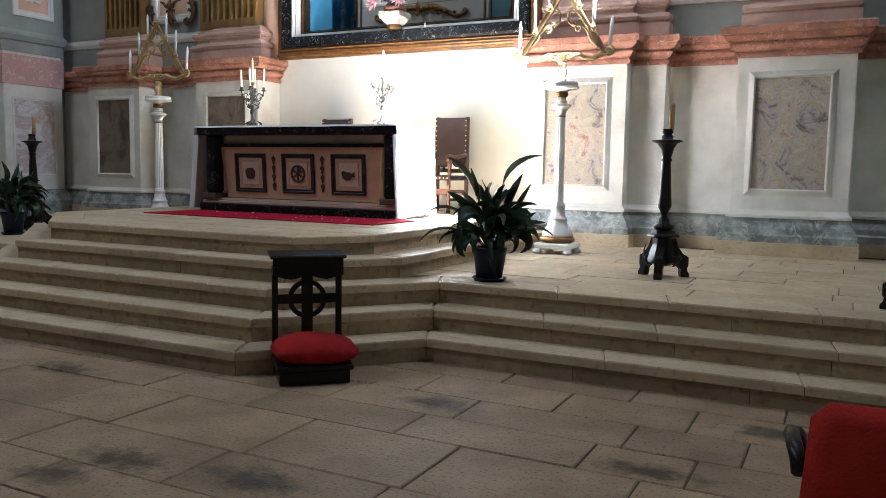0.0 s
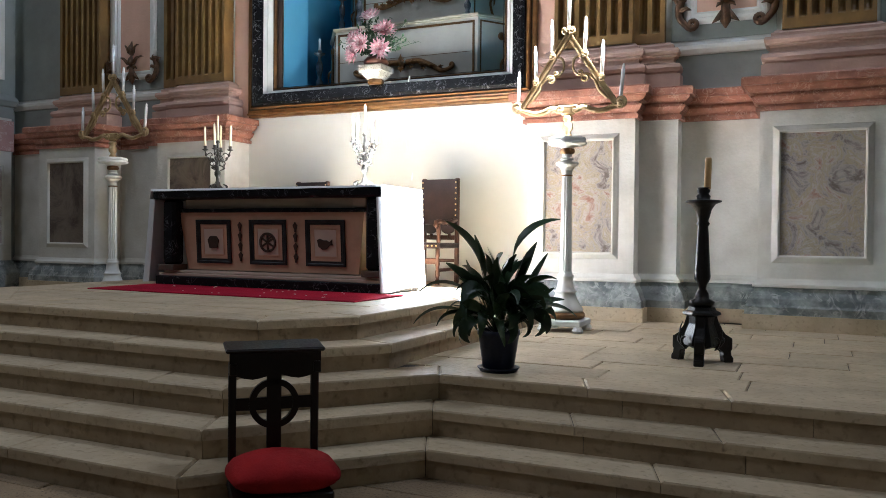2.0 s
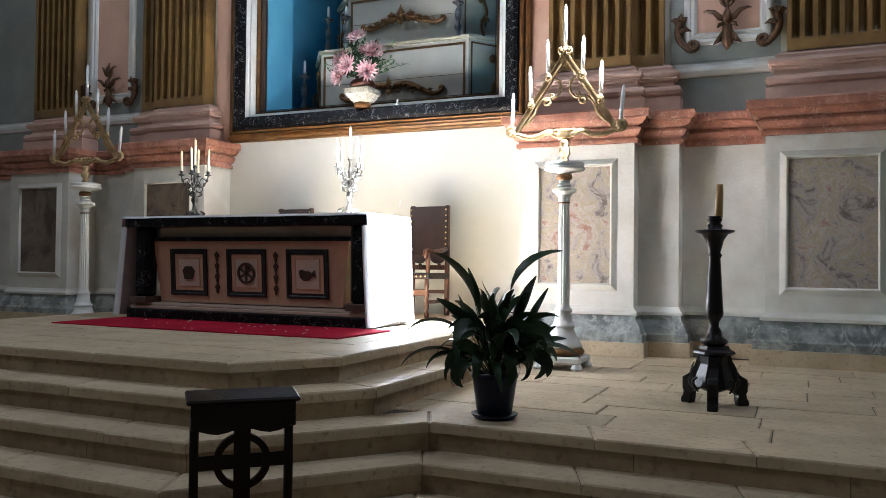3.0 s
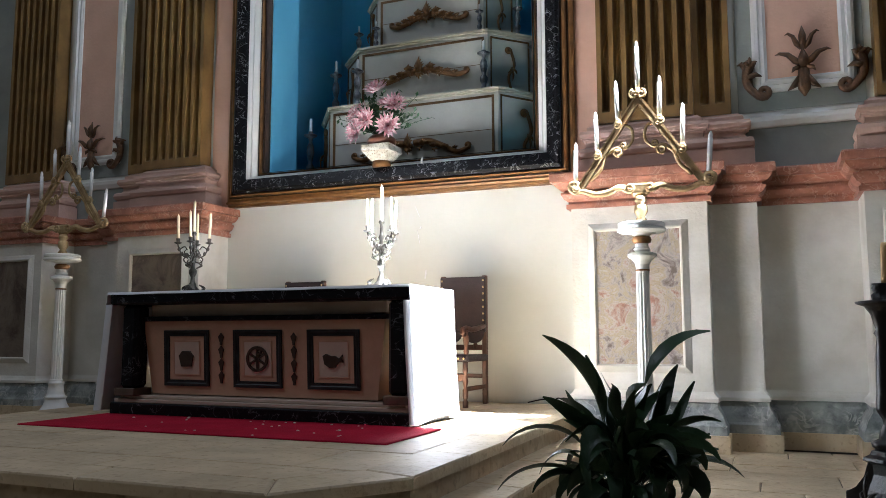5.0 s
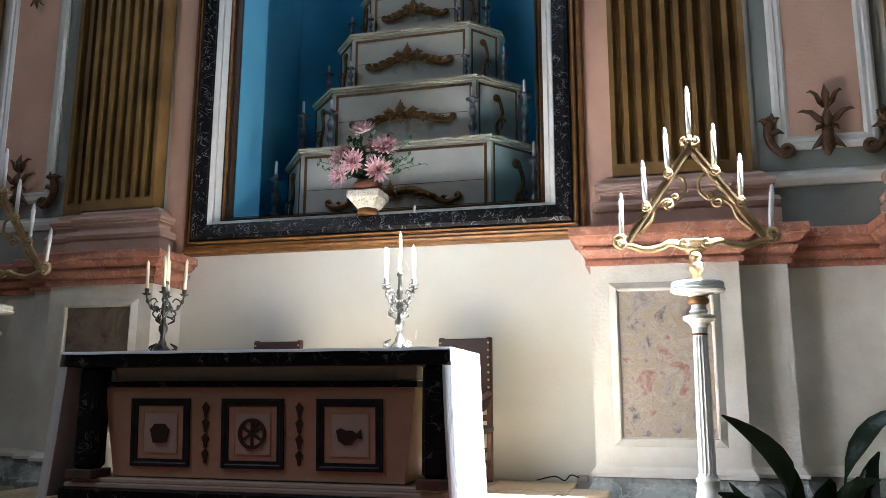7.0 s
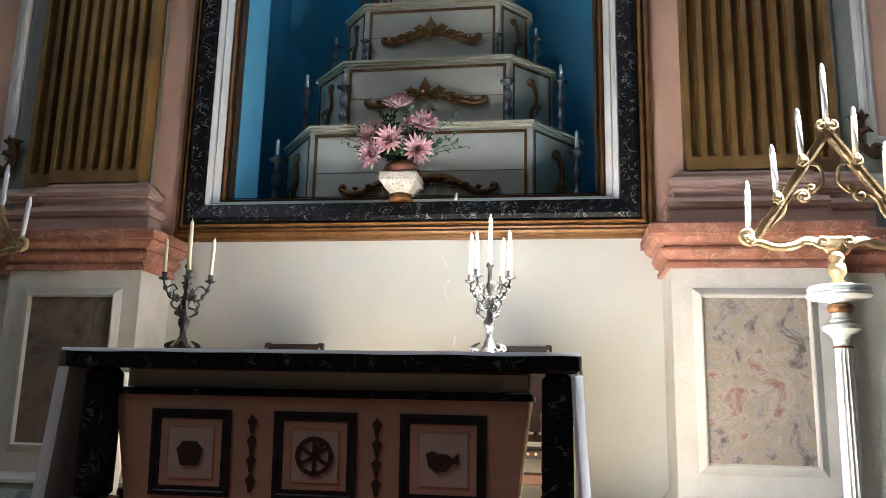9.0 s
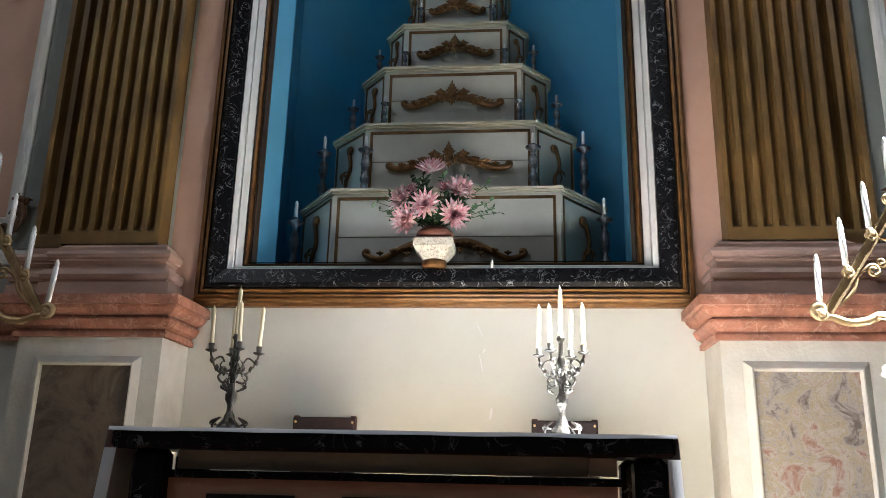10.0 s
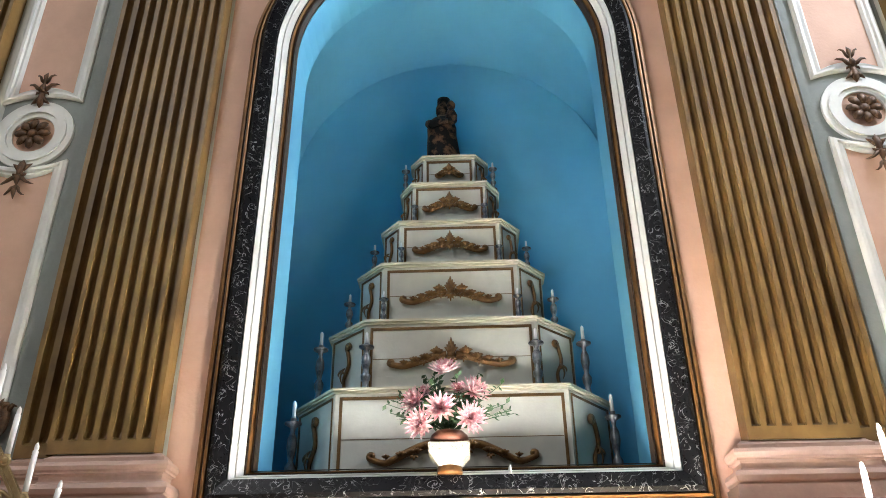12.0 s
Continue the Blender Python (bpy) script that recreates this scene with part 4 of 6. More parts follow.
for k, dx in enumerate((-0.715, 0.0, 0.705)):
    x = AC + dx
    on_front(part("square_frame", frame_rect(bmesh.new(), x - 0.232, x + 0.232, 0.072, 0.54, 0.05, 0.0, 0.018), M_BLACKPLAIN, altar, "black marble inlaid frame"))
    on_front(part("square_field", boxes((x - 0.18, x + 0.18, -0.004, 0.01, 0.124, 0.488)), M_FRONTAL, altar, "rosy stone border"))
    on_front(part("inner_field", boxes((x - 0.128, x + 0.128, -0.007, 0.01, 0.172, 0.442)), M_FRONTPALE, altar, "pale stone field"))
    on_front(part("inner_border", frame_rect(bmesh.new(), x - 0.136, x + 0.136, 0.164, 0.45, 0.009, -0.004, 0.006), M_FRONTAL, altar))
    em = bmesh.new()
    if k == 0:
        plate(em, [(x - 0.05, 0.235), (x + 0.05, 0.235), (x + 0.075, 0.325), (x + 0.065, 0.335), (x + 0.04, 0.365), (x - 0.04, 0.365), (x - 0.065, 0.335), (x - 0.075, 0.325)], -0.006, 0.014)
    elif k == 1:
        ring_arc(em, x, 0.305, -0.006, 0.093, 0.011, n=28, d=0.014)
        for a in (30, 90, 150):
            c, s_ = math.cos(radians(a)), math.sin(radians(a))
            plate(em, [(x + q * 0.09 * c - w * 0.009 * s_, 0.305 + q * 0.09 * s_ + w * 0.009 * c) for q, w in ((-1, -1), (1, -1), (1, 1), (-1, 1))], -0.006, 0.012)
        ring_arc(em, x + 0.022, 0.365, -0.006, 0.02, 0.007, n=14, d=0.016)
    else:
        body = [(x - 0.09, 0.335), (x - 0.06, 0.35), (x - 0.02, 0.335), (x + 0.02, 0.335), (x + 0.055, 0.315), (x + 0.085, 0.345), (x + 0.08, 0.305), (x + 0.095, 0.285), (x + 0.055, 0.285), (x + 0.02, 0.245), (x - 0.03, 0.24), (x - 0.075, 0.27)]
        plate(em, body, -0.006, 0.014)
    on_front(part("emblem", em, M_EMBLEM, altar, ("dark bronze basket relief", "dark bronze wheel with six spokes", "dark bronze fish relief")[k]))
for dx in (-0.36, 0.345):
    x = AC + dx
    em = bmesh.new()
    for j in range(4):
        z = 0.10 + 0.105 * j
        plate(em, [(x - 0.008, z), (x + 0.008, z), (x + 0.012, z + 0.03), (x + 0.027, z + 0.07), (x + 0.012, z + 0.085), (x, z + 0.102), (x - 0.012, z + 0.085), (x - 0.027, z + 0.07), (x - 0.012, z + 0.03)], 0.0, 0.012)
    on_front(part("pendant_relief", em, M_EMBLEM, altar, "dark bronze leaf pendant"))

# white cloth: top sheet with hanging ends
bm = bmesh.new()
xs = [AX0 - 0.012] + [AX0 + (AX1 - AX0) * k / 30 for k in range(31)] + [AX1 + 0.012]
ys = [AY0 - 0.006] + [AY0 + (AY1 - AY0) * k / 12 for k in range(13)] + [AY1 + 0.01]
grid = []
for y in [AY0 + 0.004] + ys:
    fl_ = 0.06 if y == AY0 + 0.004 and not grid else 0.0
    row = []
    for z, x in [(0.845 + 0.1 * j, AX0 - 0.11 + 0.095 * (j / 10)) for j in range(10)]:
        row.append((x + fl_ + 0.012 * math.sin(7 * y + z * 2) * (1.86 - z), y - 0.03 * (1 - z / 1.9) * (fl_ == 0 and y < AY0), z + 0.012 * math.sin(5 * y)))
    for x in xs:
        row.append((x, y, AZ + 0.006 + 0.001 * math.sin(9 * x + 4 * y)))
    for z, x in [(1.76 - 0.1 * j, AX1 + 0.02 + 0.005 * j) for j in range(10)]:
        row.append((x - fl_ + 0.016 * math.sin(8 * y + 1.5 * z + 1) * (1.86 - z), y, z + 0.012 * math.sin(6 * y + 1)))
    grid.append([bm.verts.new(p) for p in row])
hem = [bm.verts.new((v.co.x, AY0 - 0.012, v.co.z - 0.020 - 0.002 * math.sin(v.co.x * 11))) for v in grid[1][10:-10]]
for r_, (a, b) in enumerate(zip(grid, grid[1:])):
    for i in range(len(a) - 1):
        if r_ or i < 9 or i >= len(a) - 10:
            bm.faces.new((a[i], a[i + 1], b[i + 1], b[i]))
for i in range(len(hem) - 1):
    bm.faces.new((hem[i], hem[i + 1], grid[1][10 + i + 1], grid[1][10 + i]))
cloth = part("altar_cloth", bm, M_CLOTH, smooth=True)
tagged(cloth, "plain white linen cloth hanging down the ends of the altar", "altar cloth")
for y, w, h in ((8.06, 0.02, 0.05), (8.14, 0.045, 0.10), (8.22, 0.02, 0.05), (8.32, 0.06, 0.05), (8.42, 0.02, 0.05)):
    part("embroidery", boxes((AX1 + 0.066, AX1 + 0.085, y - w / 2, y + w / 2, 0.93, 0.93 + h)), M_BLUEEMB, cloth, "small blue embroidered motif")

# carpet
carpet = tagged(part("carpet", boxes((-7.46, -4.36, 7.02, 7.905, Z5, Z5 + 0.012), bev=0.004), M_CARPET), "crimson carpet strip before the altar", "carpet")
bm = bmesh.new()
for j in range(26):
    x, y = random.uniform(-7.2, -4.45), random.uniform(7.06, 7.88)
    r = random.uniform(0.006, 0.014)
    lathe(bm, [(r, 0), (r * 0.7, r * 0.5)], 5, Matrix.Translation((x, y, Z5 + 0.012)))
tagged(part("petal_litter", bm, M_CRUMB), "small pale crumbs scattered on the carpet", "litter", kind="stuff")


# ---- altar candelabra ----
def altar_candelabrum(at):
    th = thing("altar_candelabrum", "ornate tarnished bronze candelabrum with five ivory candles on the altar", "candelabrum", "altar candelabra", at)
    bm = lathe(bmesh.new(), [(0.075, 0), (0.08, 0.02), (0.06, 0.05), (0.035, 0.075), (0.03, 0.10), (0.02, 0.12), (0.018, 0.16), (0.034, 0.19), (0.036, 0.22), (0.018, 0.25), (0.016, 0.30), (0.03, 0.33), (0.022, 0.36), (0.014, 0.40), (0.026, 0.43), (0.015, 0.46), (0.013, 0.54), (0.026, 0.56), (0.016, 0.58)], 12)
    part("stem", bm, M_BRONZE, th, smooth=True)
    for k in range(3):
        bm = leaf_spray(bmesh.new(), 0, 0.09, -0.045, 0.09, 0.045, 3, -1)
        ob = part("foot", bm, M_BRONZE, th, smooth=True)
        ob.matrix_basis = rot_z(120 * k + 20)
    for k in range(6):
        bm = leaf_spray(bmesh.new(), 0, 0.24 + 0.10 * (k % 2), -0.015, 0.08, 0.035, 3, 1)
        part("leaf_relief", bm, M_BRONZE, th, smooth=True).matrix_basis = rot_z(60 * k)
    for k in range(4):
        a = radians(90 * k + 28)
        pts = smooth_line([(0.012, 0.37), (0.07, 0.345), (0.11, 0.38), (0.137, 0.445), (0.14, 0.47)])
        arm = tube(bmesh.new(), [(x * math.cos(a), x * math.sin(a), z) for x, z in pts], 0.007, 6)
        pts = smooth_line([(0.10, 0.36), (0.12, 0.41), (0.08, 0.44), (0.055, 0.41)])
        tube(arm, [(x * math.cos(a), x * math.sin(a), z) for x, z in pts], 0.006, 6)
        pts = smooth_line([(0.02, 0.30), (0.06, 0.29), (0.085, 0.32), (0.065, 0.345), (0.05, 0.33)])
        tube(arm, [(x * math.cos(a), x * math.sin(a), z) for x, z in pts], 0.007, 6)
        for u, w in ((0.05, 0.36), (0.10, 0.375), (0.13, 0.42)):
            lathe(arm, [(0.004, -0.022), (0.015, -0.006), (0.013, 0.008), (0.003, 0.02)], 6, Matrix.Translation((u * math.cos(a), u * math.sin(a), w)))
        ob = part("arm", arm, M_BRONZE, th, smooth=True)
        bm = lathe(bmesh.new(), [(0.012, 0.462), (0.034, 0.472), (0.036, 0.478), (0.016, 0.482), (0.019, 0.515), (0.014, 0.516)], 10, Matrix.Translation((0.14 * math.cos(a), 0.14 * math.sin(a), 0)))
        part("drip_pan", bm, M_BRONZE, ob, smooth=True)
        h = 0.235 + 0.02 * math.sin(k * 2.1)
        tilt = Matrix.Translation((0.14 * math.cos(a), 0.14 * math.sin(a), 0.505)) @ pose(0, 0, 0, 2 * math.sin(k * 3), 2 * math.cos(k * 5), 0)
        part("candle", lathe(bmesh.new(), [(0.0135, 0), (0.0115, h), (0.004, h + 0.012), (0.0015, h + 0.022)], 10, tilt), M_WAX, th, "ivory wax candle", True)
    part("candle", lathe(bmesh.new(), [(0.0145, 0.565), (0.012, 0.85), (0.004, 0.865), (0.0015, 0.88)], 10), M_WAX, th, "ivory wax candle", True)
    return th


cand = altar_candelabrum(pose(-7.06, 8.46, AZ + 0.008))
copy_thing(cand, pose(-5.13, 8.46, AZ + 0.008, 0, 0, 35))


# ---- chairs behind the altar ----
def altar_chair(at):
    th = thing("leather_chair", "high-backed wooden chair with dark leather back and brass nails", "chair", "chairs behind the altar", at)
    bm = boxes((-0.245, 0.245, -0.02, 0.012, 0.70, 1.25), bev=0.008)
    for f in (-1, 1):
        ring_arc(bm, f * 0.12, 0.70, 0.012, 0.06, 0.05, 180, 360, 10, 0.03)
    back = part("backrest", bm, M_LEATHER, th, "dark plum leather back")
    for x in (-0.225, 0.225):
        for k in range(8):
            part("nail", lathe(bmesh.new(), [(0.011, 0), (0.009, 0.006), (0.003, 0.009)], 8, Matrix.Translation((x, -0.02, 0.75 + 0.066 * k)) @ pose(0, 0, 0, 90)), M_BRASS, back, "brass nail")
    for x in (-0.225, 0.225):
        part("back_post", boxes((x - 0.024, x + 0.024, 0.0, 0.05, 0, 1.262), bev=0.008), M_CHAIRWOOD, th)
        prof = [(0.026, 0), (0.028, 0.05), (0.018, 0.07), (0.027, 0.11), (0.027, 0.16), (0.016, 0.18), (0.028, 0.24), (0.016, 0.31), (0.026, 0.33), (0.026, 0.42)]
        part("front_leg", lathe(bmesh.new(), prof, 10, Matrix.Translation((x, -0.46, 0))), M_CHAIRWOOD, th, smooth=True)
        part("arm_post", lathe(bmesh.new(), [(0.022, 0.48), (0.026, 0.52), (0.015, 0.55), (0.028, 0.60), (0.03, 0.64), (0.016, 0.68), (0.024, 0.71)], 10, Matrix.Translation((x, -0.44, 0))), M_CHAIRWOOD, th, smooth=True)
        arm = tube(bmesh.new(), [(x, 0.0, 0.76), (x, -0.15, 0.735), (x, -0.32, 0.72), (x, -0.44, 0.735), (x, -0.505, 0.725), (x, -0.52, 0.685), (x, -0.485, 0.67)], 0.026, 8)
        part("armrest", arm, M_CHAIRWOOD, th, "scrolled wooden armrest", True)
        part("side_rail", boxes((x - 0.016, x + 0.016, -0.46, 0.0, 0.15, 0.19), bev=0.005), M_CHAIRWOOD, th)
        part("spindle", lathe(bmesh.new(), [(0.016, 0.53), (0.024, 0.57), (0.014, 0.60), (0.026, 0.64), (0.014, 0.68), (0.018, 0.72)], 10, Matrix.Translation((x * 0.55, 0.02, 0))), M_CHAIRWOOD, th, smooth=True)
    part("seat", boxes((-0.26, 0.26, -0.49, 0.03, 0.42, 0.485), bev=0.015), M_LEATHER, th, "dark leather seat")
    for k in range(9):
        part("nail", lathe(bmesh.new(), [(0.011, 0), (0.009, 0.006), (0.003, 0.009)], 8, Matrix.Translation((-0.22 + 0.055 * k, -0.49, 0.452)) @ pose(0, 0, 0, 90)), M_BRASS, th, "brass nail")
    part("front_stretcher", boxes((-0.22, 0.22, -0.475, -0.445, 0.24, 0.31), bev=0.006), M_CHAIRWOOD, th)
    part("back_rail", boxes((-0.21, 0.21, 0.01, 0.04, 0.52, 0.575), bev=0.006), M_CHAIRWOOD, th)
    part("low_rail", boxes((-0.21, 0.21, 0.01, 0.04, 0.25, 0.29), bev=0.006), M_CHAIRWOOD, th)
    return th


chair = altar_chair(pose(-6.885, 10.08, Z5))
copy_thing(chair, pose(-5.03, 10.08, Z5, 0, 0, -3))


# ---- candelabrum stands ----
def column_stand(at):
    th = thing("candelabrum_stand", "white painted turned column stand with gilt rings on a footed plinth", "stand", "candelabrum stands", at)
    pl = bmesh.new()
    box(pl, -0.20, 0.20, -0.20, 0.20, 0.055, 0.115, 0.012)
    part("plinth", pl, M_WHITE, th)
    for x in (-0.17, 0.17):
        for y in (-0.17, 0.17):
            part("foot", lathe(bmesh.new(), [(0.045, 0), (0.055, 0.02), (0.035, 0.056)], 8, Matrix.Translation((x, y, 0))), M_WHITE, th)
    part("gilt_ring", lathe(bmesh.new(), [(0.15, 0.115), (0.185, 0.13), (0.192, 0.155), (0.18, 0.178), (0.15, 0.185)], 28), M_GILT, th, "dull gilt ring", True)
    part("bell_base", lathe(bmesh.new(), [(0.17, 0.185), (0.168, 0.21), (0.145, 0.25), (0.115, 0.30), (0.098, 0.35), (0.10, 0.365), (0.112, 0.375), (0.092, 0.39), (0.08, 0.42), (0.074, 0.46), (0.07, 0.50), (0.078, 0.51), (0.078, 0.53), (0.06, 0.54), (0.064, 0.55), (0.056, 0.56)], 28), M_WHITE, th, smooth=True)
    sh = bmesh.new()
    n = 28
    rings = []
    for z, r in ((0.555, 0.056), (0.575, 0.056), (0.90, 0.055), (1.30, 0.05), (1.46, 0.048), (1.478, 0.048)):
        amp = 0.0 if z in (0.555, 1.478) else 0.007
        rings.append([sh.verts.new(((r - amp * (i % 2)) * math.cos(2 * math.pi * i / n), (r - amp * (i % 2)) * math.sin(2 * math.pi * i / n), z)) for i in range(n)])
    for a, b in zip(rings, rings[1:]):
        for i in range(n):
            sh.faces.new((a[i], a[(i + 1) % n], b[(i + 1) % n], b[i]))
    part("fluted_shaft", sh, M_WHITE, th)
    part("dark_ring", lathe(bmesh.new(), [(0.045, 1.476), (0.055, 1.479), (0.055, 1.488), (0.045, 1.491)], 24), M_GILT, th, "thin dull gilt ring")
    part("capital", lathe(bmesh.new(), [(0.045, 1.49), (0.05, 1.50), (0.052, 1.53), (0.07, 1.56), (0.094, 1.578), (0.108, 1.588), (0.108, 1.608), (0.085, 1.618), (0.05, 1.628), (0.06, 1.635), (0.064, 1.645), (0.05, 1.66), (0.048, 1.688)], 28), M_WHITE, th)
    part("gilt_collar", lathe(bmesh.new(), [(0.045, 1.686), (0.066, 1.694), (0.074, 1.715), (0.066, 1.738), (0.045, 1.745)], 24), M_GILT, th, "dull gilt collar", True)
    part("cup", lathe(bmesh.new(), [(0.055, 1.744), (0.068, 1.752), (0.085, 1.762), (0.12, 1.768)], 28), M_WHITE, th, smooth=True)
    bm = lathe(bmesh.new(), [(0.12, 1.766), (0.165, 1.772), (0.184, 1.784), (0.184, 1.798), (0.170, 1.806), (0.176, 1.815), (0.176, 1.835), (0.165, 1.845)], 40)
    part("top_disc", bm, M_WHITE, th)
    return th


def triangle_candelabrum(at, mat_, label):
    th = thing("triangular_candelabrum", label, "candelabrum", "triangular candelabra", at)
    part("stem", lathe(bmesh.new(), [(0.045, 0), (0.05, 0.02), (0.03, 0.05), (0.055, 0.09), (0.05, 0.14), (0.03, 0.155), (0.05, 0.18), (0.045, 0.20), (0.03, 0.22)], 16), mat_, th, smooth=True)
    part("hub", boxes((-0.075, 0.075, -0.02, 0.02, 0.22, 0.33), bev=0.02), mat_, th)
    for q in (-1, 1):
        bm = bmesh.new()
        a, b = Vector((q * 0.48, 0, 0.315)), Vector((0, 0, 1.02))
        d = (b - a).normalized()
        nrm = Vector((-d.z, 0, d.x))
        for off, hw, dy in ((0.0, 0.030, 0.012), (0.020, 0.008, 0.022), (-0.020, 0.008, 0.022)):
            c = [a + nrm * (off + hw), a + nrm * (off - hw), b + nrm * (off - hw), b + nrm * (off + hw)]
            f = [bm.verts.new((v.x, -dy, v.z)) for v in c]
            g = [bm.verts.new((v.x, dy, v.z)) for v in c]
            bm.faces.new(f), bm.faces.new(g[::-1])
            for i in range(4):
                bm.faces.new((f[i], f[(i + 1) % 4], g[(i + 1) % 4], g[i]))
        part("side_bar", bm, mat_, th)
        bm = scroll(bmesh.new(), smooth_line([(q * 0.07, 0.27), (q * 0.16, 0.30), (q * 0.25, 0.265), (q * 0.36, 0.255), (q * 0.46, 0.29), (q * 0.52, 0.285)]), 0.030, 0.020, 0, 0.048, q)
        scroll(bm, smooth_line([(q * 0.20, 0.29), (q * 0.14, 0.285), (q * 0.10, 0.26)]), 0.02, 0.014, -0.012, 0.034, -q)
        part("lower_arm", bm, mat_, th, smooth=True)
        bm = scroll(bmesh.new(), smooth_line([(q * 0.40, 0.37), (q * 0.31, 0.46), (q * 0.27, 0.56), (q * 0.20, 0.62)]), 0.016, 0.014, 0, 0.042, q)
        scroll(bm, smooth_line([(q * 0.19, 0.70), (q * 0.13, 0.80), (q * 0.06, 0.78), (q * 0.05, 0.68), (q * 0.10, 0.62)]), 0.014, 0.01, 0, 0.03, q)
        part("inner_scroll", bm, mat_, th, smooth=True)
    heads = [(0, 1.06, 0.40, 0)]
    for q in (-1, 1):
        heads += [(q * 0.165, 0.82, 0.33, q * 1.5), (q * 0.335, 0.575, 0.33, q * 2), (q * 0.52, 0.30, 0.36, q * 5 if q > 0 else 1)]
    for i, (x, z, h, lean) in enumerate(heads):
        bm = bmesh.new()
        for e in ((-1, 1) if i == 0 else (1,)):
            r = 0.036
            pts = [(x + e * (0.032 if i == 0 else 0) + (r * (1 - 0.7 * k / 16)) * math.cos(radians(90 - e * 28 * k)), -0.016, z - 0.005 + (r * (1 - 0.7 * k / 16)) * math.sin(radians(90 - e * 28 * k))) for k in range(17)]
            tube(bm, pts, 0.011, 6)
        lathe(bm, [(0.03, z - 0.015), (0.034, z + 0.01), (0.022, z + 0.03), (0.022, z + 0.045)], 12, Matrix.Translation((x, 0, 0)))
        hold = part("candle_socket", bm, mat_, th, smooth=True)
        m = Matrix.Translation((x, 0, z + 0.03)) @ pose(0, 0, 0, 0, lean, 0)
        part("candle", lathe(bmesh.new(), [(0.019, 0), (0.019, h - 0.05), (0.013, h - 0.045), (0.016, h - 0.03), (0.012, h - 0.008), (0.004, h + 0.008)], 12, m), M_WHITEWAX, hold, "white candle with a glass tip", True)
    return th


st = column_stand(pose(-3.06, 8.75, Z3))
copy_thing(st, pose(-9.0, 8.75, Z3, 0, 0, 12))
TOPZ = Z3 + 1.845
M_GILTSOFT = mat("gilt_wood", (0.60, 0.44, 0.23), (0.34, 0.22, 0.10), 9, 0.4, 0.15, 50, metal=0.5)
tc_ = triangle_candelabrum(pose(-3.06, 8.75, TOPZ) @ Matrix.Scale(0.96, 4), M_GILTSOFT, "gilded triangular candelabrum with scrolls and seven white candles")
copy_thing(tc_, pose(-9.0, 8.75, TOPZ, 0, 0, 4))


# ---- black carved candlesticks ----
def floor_candlestick(at):
    th = thing("floor_candlestick", "black carved wooden floor candlestick with a honey wax candle", "candlestick", "floor candlesticks", at)
    stem = [(0.06, 0.40), (0.085, 0.42), (0.09, 0.44), (0.05, 0.46), (0.045, 0.50), (0.028, 0.53), (0.032, 0.56), (0.055, 0.60), (0.058, 0.62), (0.052, 0.70), (0.042, 0.90), (0.036, 0.98), (0.048, 1.0), (0.036, 1.02), (0.044, 1.045), (0.048, 1.06), (0.058, 1.10), (0.085, 1.14), (0.125, 1.155), (0.128, 1.165), (0.10, 1.17), (0.045, 1.175), (0.05, 1.20), (0.035, 1.215), (0.048, 1.235), (0.04, 1.25), (0.045, 1.26)]
    part("shaft", lathe(bmesh.new(), stem, 18), M_BLACK, th, smooth=True)
    part("knop", lathe(bmesh.new(), [(0.10, 0.335), (0.135, 0.35), (0.13, 0.365), (0.10, 0.38), (0.09, 0.40), (0.06, 0.405)], 6), M_BLACK, th)
    part("core", lathe(bmesh.new(), [(0.06, 0.10), (0.13, 0.13), (0.115, 0.2), (0.085, 0.28), (0.09, 0.34)], 6), M_BLACK, th)
    for k in range(3):
        out = [(0.05, 0.34), (0.105, 0.34), (0.12, 0.26), (0.165, 0.20), (0.225, 0.175), (0.225, 0.09), (0.205, 0.085), (0.21, 0.05), (0.235, 0.035), (0.235, 0.0), (0.165, 0.0), (0.155, 0.05), (0.165, 0.075), (0.12, 0.11), (0.05, 0.11)]
        bm = plate(bmesh.new(), out, 0.034, 0.068)
        bmesh.ops.bevel(bm, geom=list(bm.edges), offset=0.006, segments=1, affect="EDGES")
        leg = part("leg", bm, M_BLACK, th)
        leg.matrix_basis = rot_z(120 * k + 25)
        bm = leaf_spray(bmesh.new(), 0, 0.10, -0.10, 0.20, 0.06, 3, 1)
        part("carving", bm, M_BLACK, th, "carved leaf panel", True).matrix_basis = rot_z(120 * k + 175)
    part("candle", lathe(bmesh.new(), [(0.024, 1.25), (0.024, 1.40), (0.022, 1.46), (0.019, 1.475)], 12, pose(0, 0, 0, 0, 1.2, 0)), M_OLDWAX, th, "honey-coloured wax candle", True)
    return th


fc = floor_candlestick(pose(-1.63, 7.32, Z3, 0, 0, 8))
copy_thing(fc, pose(-9.80, 7.35, Z3, 0, 0, 40))
copy_thing(fc, pose(0.23, 6.46, Z3, 0, 0, 25))


